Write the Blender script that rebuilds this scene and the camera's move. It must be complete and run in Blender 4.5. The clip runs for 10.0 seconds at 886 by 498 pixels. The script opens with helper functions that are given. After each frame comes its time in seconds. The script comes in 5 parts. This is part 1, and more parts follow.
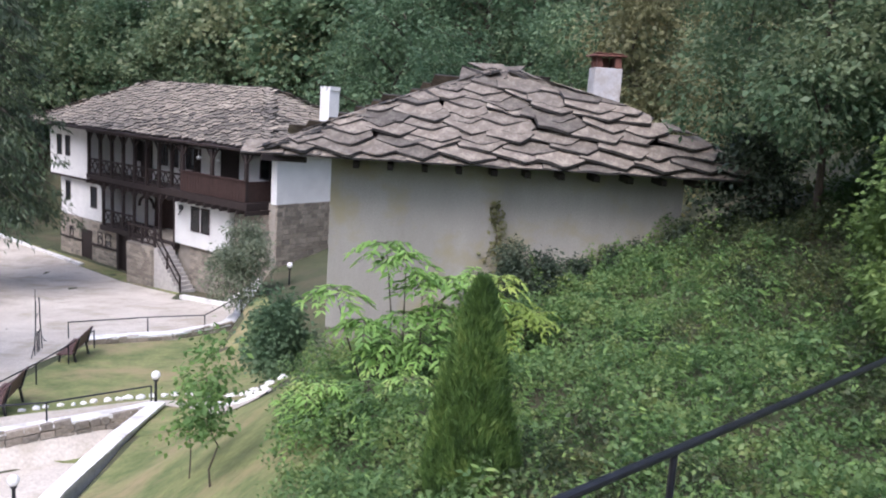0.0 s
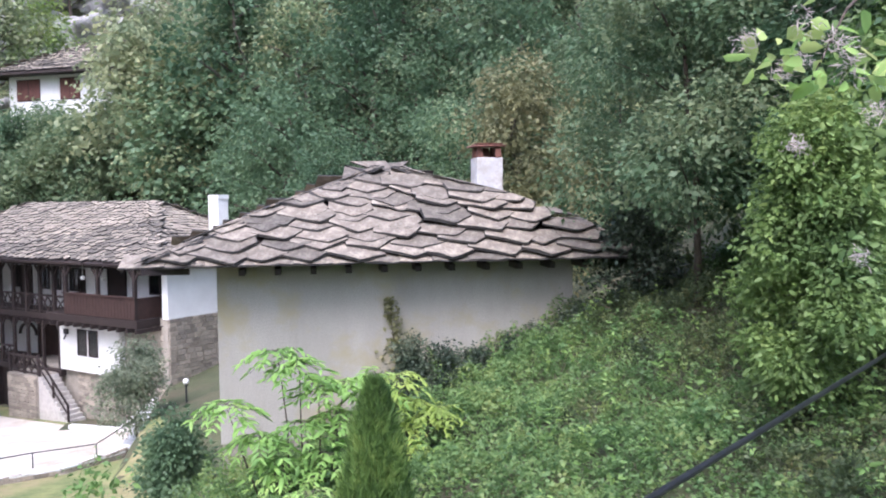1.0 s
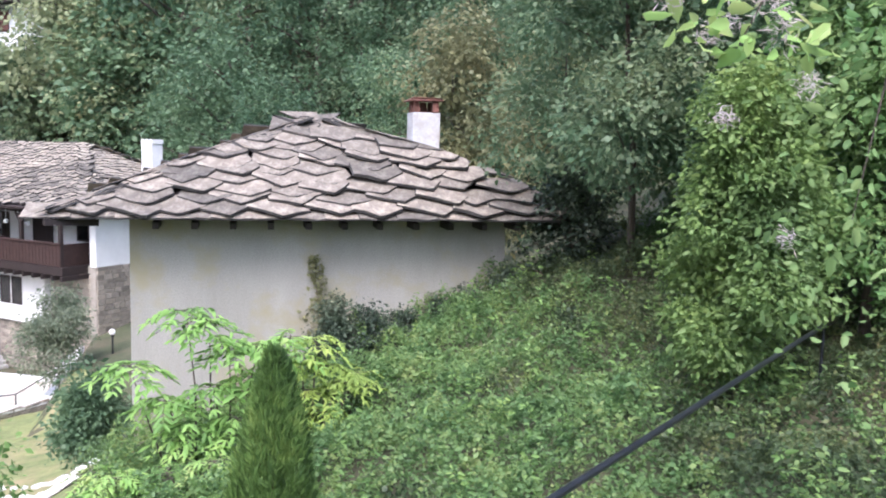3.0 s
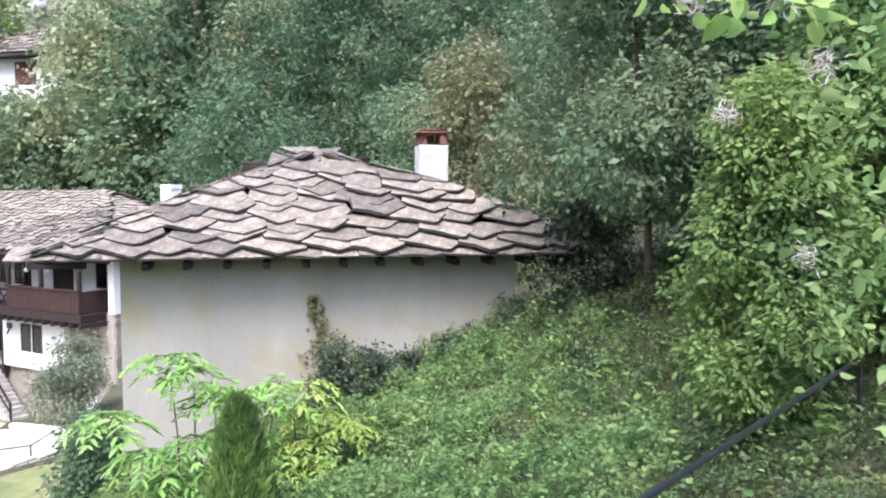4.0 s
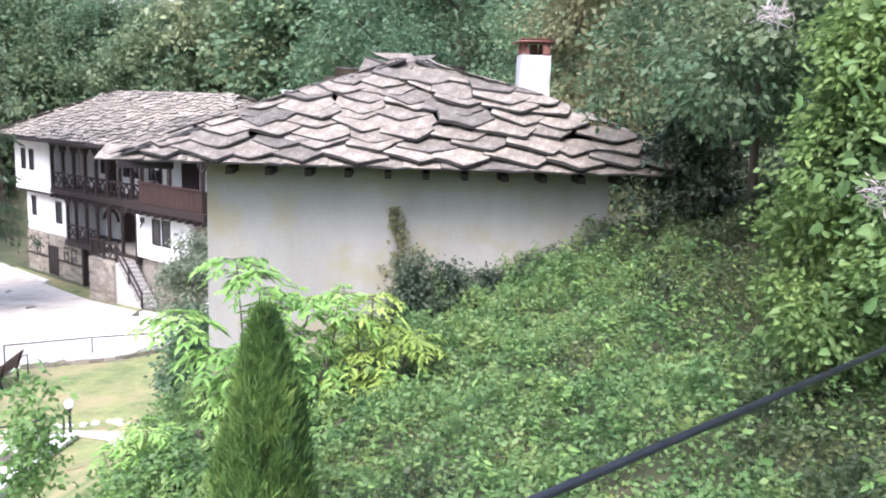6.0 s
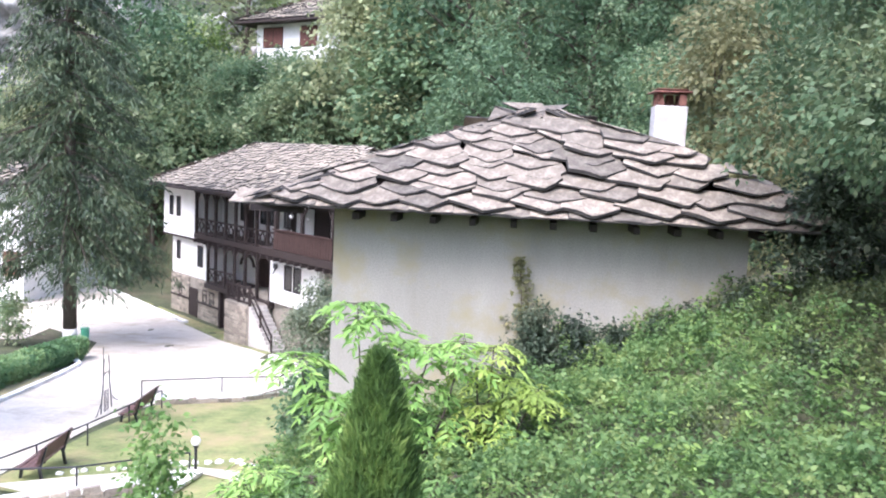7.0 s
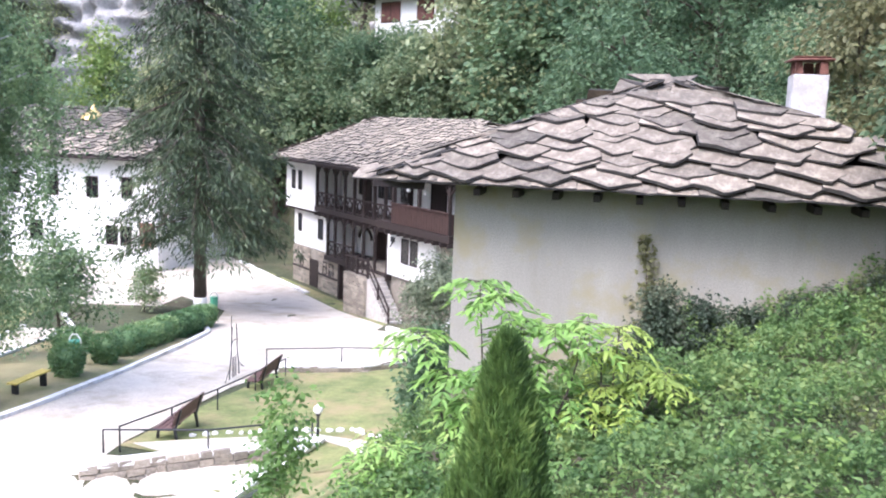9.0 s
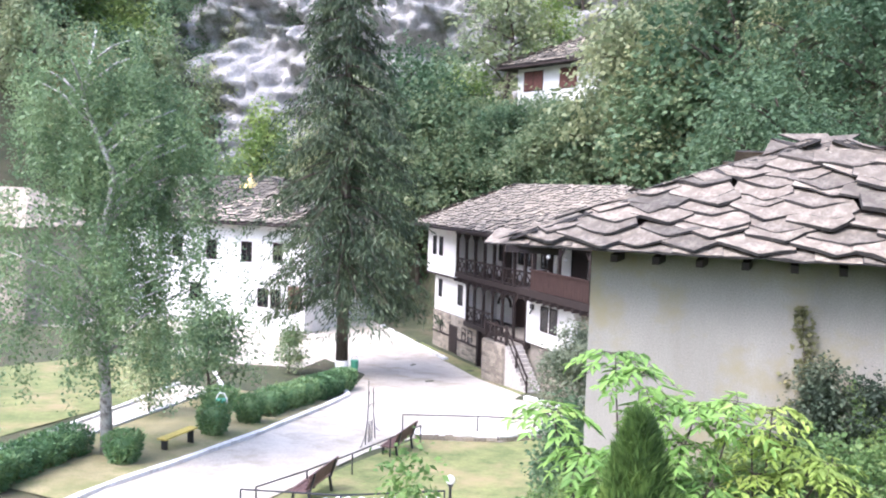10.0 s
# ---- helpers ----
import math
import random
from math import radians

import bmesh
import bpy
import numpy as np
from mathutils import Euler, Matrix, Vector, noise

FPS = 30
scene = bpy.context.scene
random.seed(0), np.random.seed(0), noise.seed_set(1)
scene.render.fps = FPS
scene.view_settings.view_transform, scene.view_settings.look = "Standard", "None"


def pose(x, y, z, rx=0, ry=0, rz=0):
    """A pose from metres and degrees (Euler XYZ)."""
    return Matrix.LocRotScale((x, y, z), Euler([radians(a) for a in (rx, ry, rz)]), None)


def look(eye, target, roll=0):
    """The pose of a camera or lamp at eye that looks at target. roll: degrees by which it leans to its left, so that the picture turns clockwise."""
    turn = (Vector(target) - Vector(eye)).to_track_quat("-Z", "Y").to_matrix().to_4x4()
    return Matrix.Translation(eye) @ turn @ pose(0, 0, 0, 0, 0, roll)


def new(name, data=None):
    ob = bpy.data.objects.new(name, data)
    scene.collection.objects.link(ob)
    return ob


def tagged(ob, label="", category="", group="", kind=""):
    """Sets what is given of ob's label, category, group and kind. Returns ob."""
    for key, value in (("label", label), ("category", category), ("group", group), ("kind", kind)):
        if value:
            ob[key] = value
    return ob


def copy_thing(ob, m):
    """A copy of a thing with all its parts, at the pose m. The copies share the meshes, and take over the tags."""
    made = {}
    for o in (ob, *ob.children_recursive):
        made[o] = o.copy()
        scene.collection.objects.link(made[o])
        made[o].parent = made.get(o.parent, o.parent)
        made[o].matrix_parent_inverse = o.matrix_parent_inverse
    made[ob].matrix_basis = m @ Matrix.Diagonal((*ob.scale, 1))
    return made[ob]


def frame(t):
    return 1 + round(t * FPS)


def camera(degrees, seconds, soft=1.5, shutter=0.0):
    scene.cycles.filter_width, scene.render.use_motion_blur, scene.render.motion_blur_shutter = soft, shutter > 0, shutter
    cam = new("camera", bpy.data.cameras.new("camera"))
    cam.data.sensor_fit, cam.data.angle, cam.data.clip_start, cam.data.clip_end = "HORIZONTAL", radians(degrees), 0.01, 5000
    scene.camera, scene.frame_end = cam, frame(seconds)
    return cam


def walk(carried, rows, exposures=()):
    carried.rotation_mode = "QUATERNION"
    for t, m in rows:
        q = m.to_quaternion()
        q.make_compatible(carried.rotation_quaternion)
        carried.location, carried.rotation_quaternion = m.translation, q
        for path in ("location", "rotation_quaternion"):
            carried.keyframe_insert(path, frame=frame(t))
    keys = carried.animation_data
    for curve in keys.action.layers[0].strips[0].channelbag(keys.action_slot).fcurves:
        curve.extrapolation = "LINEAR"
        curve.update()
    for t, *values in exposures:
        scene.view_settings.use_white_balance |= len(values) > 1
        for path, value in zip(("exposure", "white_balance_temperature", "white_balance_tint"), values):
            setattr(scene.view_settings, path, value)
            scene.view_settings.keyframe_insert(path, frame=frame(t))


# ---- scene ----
cam = camera(55.9, 10.0, soft=2.0)
PATH = [
    (0, (1.503, -1.956, 8.149), (1.647, 0.009, 7.803), 3.7),
    (0.5, (1.536, -1.771, 8.146), (1.826, 0.199, 7.955), 0.9),
    (1, (1.702, -1.815, 8.16), (2.072, 0.148, 8.044), -0.6),
    (1.5, (1.864, -1.721, 8.187), (2.031, 0.267, 8.035), -0.2),
    (2, (1.945, -1.579, 8.138), (2.157, 0.402, 7.965), 0.3),
    (2.5, (2.058, -1.293, 8.087), (2.514, 0.647, 7.909), 2.0),
    (2.7, (2.1, -1.399, 8.126), (2.616, 0.523, 7.932), 1.3),
    (3.8, (2.471, -0.852, 8.433), (2.838, 1.091, 8.139), 2.1),
    (4, (2.715, -0.721, 8.081), (3.135, 1.23, 7.951), -0.0),
    (4.5, (2.879, -0.816, 8.111), (3.405, 1.11, 7.962), 3.4),
    (5, (3.121, -0.536, 8.071), (3.298, 1.445, 7.843), 2.0),
    (6.3, (3.502, -0.192, 8.056), (3.578, 1.776, 7.709), 1.9),
    (6.5, (3.499, -0.059, 7.967), (3.439, 1.922, 7.699), 3.3),
    (7, (3.503, -0.04, 7.941), (3.317, 1.94, 7.722), 2.7),
    (7.5, (3.456, 0.036, 8.007), (3.297, 2.012, 7.745), 2.5),
    (8, (3.434, 0.147, 7.994), (3.171, 2.115, 7.75), 2.9),
    (8.5, (3.378, 0.136, 7.993), (3.006, 2.086, 7.749), 3.1),
    (9, (3.366, 0.071, 7.972), (2.917, 1.998, 7.678), 2.2),
    (9.5, (3.39, 0.243, 7.885), (2.813, 2.148, 7.691), 1.8),
    (10, (3.395, 0.464, 7.93), (2.614, 2.299, 7.783), 1.8),
]
walk(cam, [(t, look(eye, target, roll)) for t, eye, target, roll in PATH],
     exposures=[(0.0, 0.95, 5760, 20), (1.0, 1.57, 5660, 21), (2.5, 1.63, 5660, 20), (4.0, 1.87, 5760, 18), (6.5, 1.97, 5690, 19), (9.0, 1.8, 5720, 20), (10.0, 1.9, 5720, 20)])

# ---- light ----
world = bpy.data.worlds.new("sky")
scene.world = world
world.use_nodes = True
wn = world.node_tree.nodes
sky = wn.new("ShaderNodeTexSky")
sky.sky_type = "NISHITA"
sky.sun_disc = False
SUN_EL, SUN_AZ = 55.0, 208.0      # degrees; azimuth clockwise from +y
sky.sun_elevation = radians(SUN_EL)
sky.sun_rotation = radians(SUN_AZ)
sky.air_density, sky.dust_density, sky.ozone_density = 1.3, 4.0, 1.0
world.node_tree.links.new(sky.outputs[0], wn["Background"].inputs[0])
wn["Background"].inputs[1].default_value = 0.15
sun = new("sun", bpy.data.lights.new("sun", "SUN"))
sun.data.energy = 1.15
sun.data.angle = radians(35)
sun.data.color = (1.0, 0.97, 0.93)
sd = Vector((math.sin(radians(SUN_AZ)) * math.cos(radians(SUN_EL)), math.cos(radians(SUN_AZ)) * math.cos(radians(SUN_EL)), math.sin(radians(SUN_EL))))
sun.matrix_world = look(sd * 100, (0, 0, 0))

# ---- materials ----
def material(name, rough=0.8, metal=0.0):
    m = bpy.data.materials.new(name)
    m.use_nodes = True
    b = m.node_tree.nodes["Principled BSDF"]
    b.inputs["Roughness"].default_value = rough
    b.inputs["Metallic"].default_value = metal
    return m, m.node_tree.nodes, m.node_tree.links, b


def ramp(nodes, stops):
    r = nodes.new("ShaderNodeValToRGB")
    els = r.color_ramp.elements
    while len(els) < len(stops):
        els.new(0.5)
    for e, (p, c) in zip(els, stops):
        e.position = p
        e.color = (*c, 1)
    return r


def mixed(nodes, links, fac, a, b, mode="MIX"):
    m = nodes.new("ShaderNodeMix")
    m.data_type = "RGBA"
    m.blend_type = mode
    for sock, val in ((m.inputs[0], fac), (m.inputs[6], a), (m.inputs[7], b)):
        if isinstance(val, (int, float)):
            sock.default_value = val
        elif isinstance(val, tuple):
            sock.default_value = (*val, 1)
        else:
            links.new(val, sock)
    return m.outputs[2]


def noised(nodes, links, scale, detail=4.0, rough=0.6, stretch=None):
    tc = nodes.new("ShaderNodeTexCoord")
    src = tc.outputs["Object"]
    if stretch:
        mp = nodes.new("ShaderNodeMapping")
        mp.inputs["Scale"].default_value = stretch
        links.new(src, mp.inputs[0])
        src = mp.outputs[0]
    n = nodes.new("ShaderNodeTexNoise")
    n.inputs["Scale"].default_value = scale
    n.inputs["Detail"].default_value = detail
    n.inputs["Roughness"].default_value = rough
    links.new(src, n.inputs["Vector"])
    return n.outputs["Fac"]


def surface(name, dark, light, scale=6.0, fine=60.0, rough=0.85, bump=0.3, dist=0.01, per_piece=0.0, stain=None, stain_scale=1.2, stretch=None, metal=0.0):
    """A solid surface: two colours by coarse noise, fine grain, optional stains and piece to piece change."""
    m, n, l, b = material(name, rough, metal)
    r = ramp(n, [(0.3, dark), (0.72, light)])
    l.new(noised(n, l, scale, 6, 0.65, stretch), r.inputs[0])
    col = r.outputs[0]
    g = noised(n, l, fine, 3, 0.7)
    gr = ramp(n, [(0.3, (0.78, 0.78, 0.78)), (0.7, (1.12, 1.12, 1.12))])
    l.new(g, gr.inputs[0])
    col = mixed(n, l, 1.0, col, gr.outputs[0], "MULTIPLY")
    if stain:
        sr = ramp(n, [(0.48, (0, 0, 0)), (0.66, (1, 1, 1))])
        l.new(noised(n, l, stain_scale, 5, 0.7), sr.inputs[0])
        col = mixed(n, l, sr.outputs[0], col, stain)
    if per_piece:
        oi = n.new("ShaderNodeObjectInfo")
        pr = ramp(n, [(0.0, (1 - per_piece,) * 3), (1.0, (1 + per_piece, 1 + per_piece * 0.9, 1 + per_piece * 0.8))])
        l.new(oi.outputs["Random"], pr.inputs[0])
        col = mixed(n, l, 1.0, col, pr.outputs[0], "MULTIPLY")
    l.new(col, b.inputs["Base Color"])
    if bump:
        bp = n.new("ShaderNodeBump")
        bp.inputs["Strength"].default_value = bump
        bp.inputs["Distance"].default_value = dist
        l.new(g, bp.inputs["Height"])
        l.new(bp.outputs[0], b.inputs["Normal"])
    return m


def foliage(name, stops, patch=0.6, through_light=0.42, rough=0.5):
    """Leaves: a colour for each leaf, and clumps that differ."""
    m, n, l, b = material(name, rough)
    geo = n.new("ShaderNodeNewGeometry")
    nz = noised(n, l, patch, 3, 0.6)
    oi = n.new("ShaderNodeObjectInfo")
    add = n.new("ShaderNodeMath")
    add.operation = "MULTIPLY_ADD"
    l.new(geo.outputs["Random Per Island"], add.inputs[0])
    add.inputs[1].default_value = 0.17
    add2 = n.new("ShaderNodeMath")
    add2.operation = "MULTIPLY_ADD"
    l.new(nz, add2.inputs[0])
    add2.inputs[1].default_value = 1.15
    add3 = n.new("ShaderNodeMath")
    add3.operation = "MULTIPLY_ADD"
    l.new(oi.outputs["Random"], add3.inputs[0])
    add3.inputs[1].default_value = 0.42
    add3.inputs[2].default_value = -0.36
    l.new(add3.outputs[0], add2.inputs[2])
    l.new(add2.outputs[0], add.inputs[2])
    r = ramp(n, [(p, tuple(v * k for v, k in zip(c, (1.1, 0.98, 1.08)))) for p, c in stops])
    l.new(add.outputs[0], r.inputs[0])
    l.new(r.outputs[0], b.inputs["Base Color"])
    b.inputs["Specular IOR Level"].default_value = 0.3
    tr = n.new("ShaderNodeBsdfTranslucent")
    l.new(r.outputs[0], tr.inputs[0])
    ms = n.new("ShaderNodeMixShader")
    ms.inputs[0].default_value = through_light
    l.new(b.outputs[0], ms.inputs[1])
    l.new(tr.outputs[0], ms.inputs[2])
    l.new(ms.outputs[0], n["Material Output"].inputs[0])
    return m


M = {}
M["plaster_grey"] = surface("plaster_grey", (0.285, 0.272, 0.235), (0.38, 0.365, 0.322), 0.9, 45, 0.9, 0.15, 0.004, stain=(0.30, 0.27, 0.175), stain_scale=0.7, stretch=(1, 1, 0.3))
M["whitewash"] = surface("whitewash", (0.70, 0.70, 0.68), (0.82, 0.82, 0.80), 1.2, 30, 0.9, 0.2, 0.006)
M["slab"] = surface("slab", (0.115, 0.099, 0.080), (0.215, 0.186, 0.150), 1.6, 22, 0.9, 0.7, 0.015, per_piece=0.42, stain=(0.25, 0.228, 0.185), stain_scale=6.0)
M["slab_far"] = surface("slab_far", (0.125, 0.112, 0.094), (0.255, 0.225, 0.180), 1.2, 12, 0.9, 0.5, 0.02, per_piece=0.5, stain=(0.28, 0.255, 0.20), stain_scale=2.2)
# dark slab sides: dirt, plus the overlaps' shade put into the colour
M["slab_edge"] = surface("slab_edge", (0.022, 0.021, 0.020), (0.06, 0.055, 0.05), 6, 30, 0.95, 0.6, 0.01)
M["wood_dark"] = surface("wood_dark", (0.015, 0.010, 0.009), (0.036, 0.023, 0.020), 4.0, 40, 0.7, 0.3, 0.004, stretch=(8, 8, 0.6))
M["wood_brown"] = surface("wood_brown", (0.026, 0.013, 0.010), (0.053, 0.027, 0.022), 4.0, 40, 0.7, 0.3, 0.004)
M["shutter"] = surface("shutter", (0.085, 0.032, 0.026), (0.16, 0.065, 0.05), 4.0, 40, 0.7, 0.3, 0.004)
M["stone_pale"] = surface("stone_pale", (0.36, 0.34, 0.31), (0.55, 0.53, 0.50), 4.0, 25, 0.9, 0.6, 0.02)
M["stone"] = surface("stone", (0.24, 0.21, 0.17), (0.42, 0.38, 0.32), 4.0, 25, 0.9, 0.6, 0.02, per_piece=0.3)
M["mortar"] = surface("mortar", (0.26, 0.23, 0.19), (0.36, 0.33, 0.28), 3.0, 30, 0.95, 0.5, 0.01)
M["glass_dark"] = material("glass_dark", 0.15)[0]
M["glass_dark"].node_tree.nodes["Principled BSDF"].inputs["Base Color"].default_value = (0.012, 0.013, 0.015, 1)
M["concrete"] = surface("concrete", (0.45, 0.405, 0.34), (0.62, 0.575, 0.495), 0.45, 14, 0.9, 0.4, 0.01, stain=(0.37, 0.325, 0.25), stain_scale=0.6)
M["limewash"] = surface("limewash", (0.72, 0.71, 0.69), (0.85, 0.85, 0.83), 2.5, 30, 0.9, 0.4, 0.01, stain=(0.5, 0.48, 0.44), stain_scale=1.5)
M["iron"] = surface("iron", (0.010, 0.011, 0.014), (0.022, 0.024, 0.030), 8, 80, 0.35, 0.1, 0.002)
M["chimney"] = surface("chimney", (0.451, 0.451, 0.459), (0.590, 0.590, 0.590), 3, 40, 0.9, 0.3, 0.005, stain=(0.369, 0.328, 0.287), stain_scale=2.0)
M["brick"] = surface("brick", (0.10, 0.045, 0.034), (0.24, 0.105, 0.075), 6, 50, 0.9, 0.4, 0.006)
M["bark"] = surface("bark", (0.05, 0.04, 0.03), (0.12, 0.095, 0.075), 5, 40, 0.95, 0.6, 0.02, stretch=(3, 3, 0.5))
M["bark_birch"] = surface("bark_birch", (0.30, 0.29, 0.27), (0.55, 0.54, 0.51), 5, 40, 0.8, 0.4, 0.01, stain=(0.08, 0.07, 0.06), stain_scale=4)
M["soil"] = surface("soil", (0.035, 0.045, 0.02), (0.09, 0.10, 0.045), 0.6, 8, 0.95, 0.6, 0.05, stain=(0.10, 0.085, 0.05), stain_scale=0.4)
M["lawn"] = surface("lawn", (0.10, 0.135, 0.042), (0.26, 0.27, 0.105), 1.1, 9, 0.95, 0.5, 0.03, stain=(0.28, 0.23, 0.12), stain_scale=0.5)
M["rock"] = surface("rock", (0.23, 0.225, 0.22), (0.45, 0.44, 0.425), 0.25, 2.5, 0.95, 0.8, 0.3, stain=(0.068, 0.082, 0.041), stain_scale=0.12)
M["leaf_dark"] = foliage("leaf_dark", [(0.2, (0.041, 0.089, 0.042)), (0.5, (0.089, 0.173, 0.081)), (0.85, (0.205, 0.277, 0.132))])
M["leaf_mid"] = foliage("leaf_mid", [(0.2, (0.084, 0.162, 0.078)), (0.5, (0.172, 0.288, 0.137)), (0.85, (0.38, 0.418, 0.199))])
M["leaf_yellow"] = foliage("leaf_yellow", [(0.2, (0.078, 0.147, 0.045)), (0.5, (0.175, 0.294, 0.08)), (0.85, (0.35, 0.456, 0.13))])
M["leaf_autumn"] = foliage("leaf_autumn", [(0.2, (0.123, 0.153, 0.07)), (0.5, (0.235, 0.262, 0.119)), (0.85, (0.376, 0.315, 0.143))])
M["leaf_spruce"] = foliage("leaf_spruce", [(0.2, (0.032, 0.057, 0.031)), (0.5, (0.067, 0.111, 0.053)), (0.85, (0.158, 0.214, 0.089))], through_light=0.15)
M["leaf_birch"] = foliage("leaf_birch", [(0.2, (0.118, 0.21, 0.096)), (0.5, (0.232, 0.361, 0.164)), (0.85, (0.414, 0.469, 0.249))])
M["leaf_cypress"] = foliage("leaf_cypress", [(0.2, (0.047, 0.101, 0.03)), (0.5, (0.131, 0.245, 0.058)), (0.85, (0.288, 0.424, 0.104))], patch=3.0)
M["leaf_ground"] = foliage("leaf_ground", [(0.12, (0.042, 0.099, 0.032)), (0.38, (0.082, 0.173, 0.057)), (0.62, (0.16, 0.282, 0.09)), (0.84, (0.244, 0.338, 0.104)), (1.0, (0.261, 0.235, 0.104))], patch=2.0)
# paler leaves for the farther trees: distance haze put into the colour
M["leaf_hazed"] = foliage("leaf_hazed", [(0.2, (0.133, 0.205, 0.108)), (0.5, (0.235, 0.32, 0.158)), (0.85, (0.359, 0.41, 0.197))])
M["leaf_shade"] = foliage("leaf_shade", [(0.2, (0.029, 0.051, 0.029)), (0.5, (0.067, 0.105, 0.058)), (0.85, (0.168, 0.178, 0.106))], patch=1.5, through_light=0.2)
M["leaf_bramble"] = foliage("leaf_bramble", [(0.15, (0.035, 0.062, 0.028)), (0.4, (0.085, 0.135, 0.052)), (0.6, (0.17, 0.21, 0.075)), (0.75, (0.23, 0.17, 0.085)), (0.95, (0.20, 0.105, 0.065))], patch=1.3)
M["leaf_gold"] = foliage("leaf_gold", [(0.2, (0.198, 0.314, 0.077)), (0.5, (0.36, 0.529, 0.121)), (0.85, (0.522, 0.608, 0.176))], patch=2.0, through_light=0.5)
M["leaf_bright"] = foliage("leaf_bright", [(0.2, (0.148, 0.304, 0.078)), (0.5, (0.284, 0.509, 0.127)), (0.85, (0.442, 0.496, 0.191))], patch=1.5, through_light=0.45)

M["leaf_fresh"] = foliage("leaf_fresh", [(0.2, (0.041, 0.107, 0.031)), (0.5, (0.106, 0.233, 0.062)), (0.85, (0.242, 0.376, 0.126))], patch=1.2, through_light=0.45)
M["leaf_silver"] = foliage("leaf_silver", [(0.2, (0.09, 0.13, 0.075)), (0.5, (0.16, 0.22, 0.13)), (0.85, (0.28, 0.34, 0.21))], patch=2.0)
M["leaf_weed"] = foliage("leaf_weed", [(0.2, (0.106, 0.216, 0.059)), (0.5, (0.193, 0.35, 0.093)), (0.8, (0.313, 0.449, 0.123)), (0.95, (0.364, 0.29, 0.109))], patch=1.2)
M["paint_yellow"] = surface("paint_yellow", (0.55, 0.42, 0.08), (0.75, 0.60, 0.16), 4, 40, 0.6, 0.2, 0.003)
M["paint_green"] = surface("paint_green", (0.06, 0.28, 0.17), (0.10, 0.38, 0.25), 4, 40, 0.5, 0.2, 0.003)
M["bench_wood"] = surface("bench_wood", (0.09, 0.05, 0.045), (0.16, 0.095, 0.085), 5, 40, 0.6, 0.2, 0.003)
M["globe"] = surface("globe", (0.80, 0.80, 0.78), (0.86, 0.86, 0.85), 5, 40, 0.25, 0.05, 0.001)
M["seedhead"] = foliage("seedhead", [(0.2, (0.35, 0.33, 0.26)), (0.85, (0.62, 0.60, 0.52))], patch=4.0, through_light=0.4)
M["gilt"] = surface("gilt", (0.55, 0.40, 0.14), (0.75, 0.60, 0.28), 5, 40, 0.4, 0.2, 0.005, metal=0.6)
M["dry_wood"] = surface("dry_wood", (0.22, 0.16, 0.12), (0.36, 0.28, 0.22), 6, 40, 0.9, 0.3, 0.004)
M["leaf_hedge"] = foliage("leaf_hedge", [(0.2, (0.053, 0.131, 0.050)), (0.5, (0.120, 0.244, 0.094)), (0.85, (0.259, 0.406, 0.157))], patch=2.0, through_light=0.2)
M["lawn_dry"] = surface("lawn_dry", (0.22, 0.20, 0.10), (0.38, 0.33, 0.18), 0.6, 20, 0.95, 0.5, 0.03, stain=(0.15, 0.17, 0.06), stain_scale=0.5)

# ---- mesh helpers ----
def box(bm, x0, x1, y0, y1, z0, z1):
    v = [bm.verts.new(p) for p in ((x0, y0, z0), (x1, y0, z0), (x1, y1, z0), (x0, y1, z0), (x0, y0, z1), (x1, y0, z1), (x1, y1, z1), (x0, y1, z1))]
    for f in ((3, 2, 1, 0), (4, 5, 6, 7), (0, 1, 5, 4), (1, 2, 6, 5), (2, 3, 7, 6), (3, 0, 4, 7)):
        bm.faces.new([v[i] for i in f])
    return v


def tube(bm, pts, radii, n=8):
    """A tapering tube along points."""
    rings = []
    for i, (p, r) in enumerate(zip(pts, radii)):
        p = Vector(p)
        a = Vector(pts[max(i - 1, 0)])
        b = Vector(pts[min(i + 1, len(pts) - 1)])
        d = (b - a).normalized()
        side = d.cross(Vector((0.13, 0.97, 0.21))).normalized()
        up = side.cross(d)
        rings.append([bm.verts.new(p + (side * math.cos(k * math.tau / n) + up * math.sin(k * math.tau / n)) * r) for k in range(n)])
    for a, b in zip(rings, rings[1:]):
        for k in range(n):
            bm.faces.new((a[k], a[(k + 1) % n], b[(k + 1) % n], b[k]))
    bm.faces.new(rings[0][::-1])
    bm.faces.new(rings[-1])


def beam(bm, a, b, w, h=None):
    """A squared timber from a to b."""
    a, b = Vector(a), Vector(b)
    h = h or w
    d = (b - a).normalized()
    ref = Vector((0, 0, 1)) if abs(d.z) < 0.9 else Vector((0, 1, 0))
    s = d.cross(ref).normalized() * (w / 2)
    u = s.cross(d).normalized() * (h / 2)
    va = [bm.verts.new(a + s * i + u * j) for i, j in ((-1, -1), (1, -1), (1, 1), (-1, 1))]
    vb = [bm.verts.new(b + s * i + u * j) for i, j in ((-1, -1), (1, -1), (1, 1), (-1, 1))]
    for k in range(4):
        bm.faces.new((va[k], va[(k + 1) % 4], vb[(k + 1) % 4], vb[k]))
    bm.faces.new(va[::-1])
    bm.faces.new(vb)


def bevelled(bm, w):
    bmesh.ops.bevel(bm, geom=bm.edges[:], offset=w, segments=1, affect="EDGES")


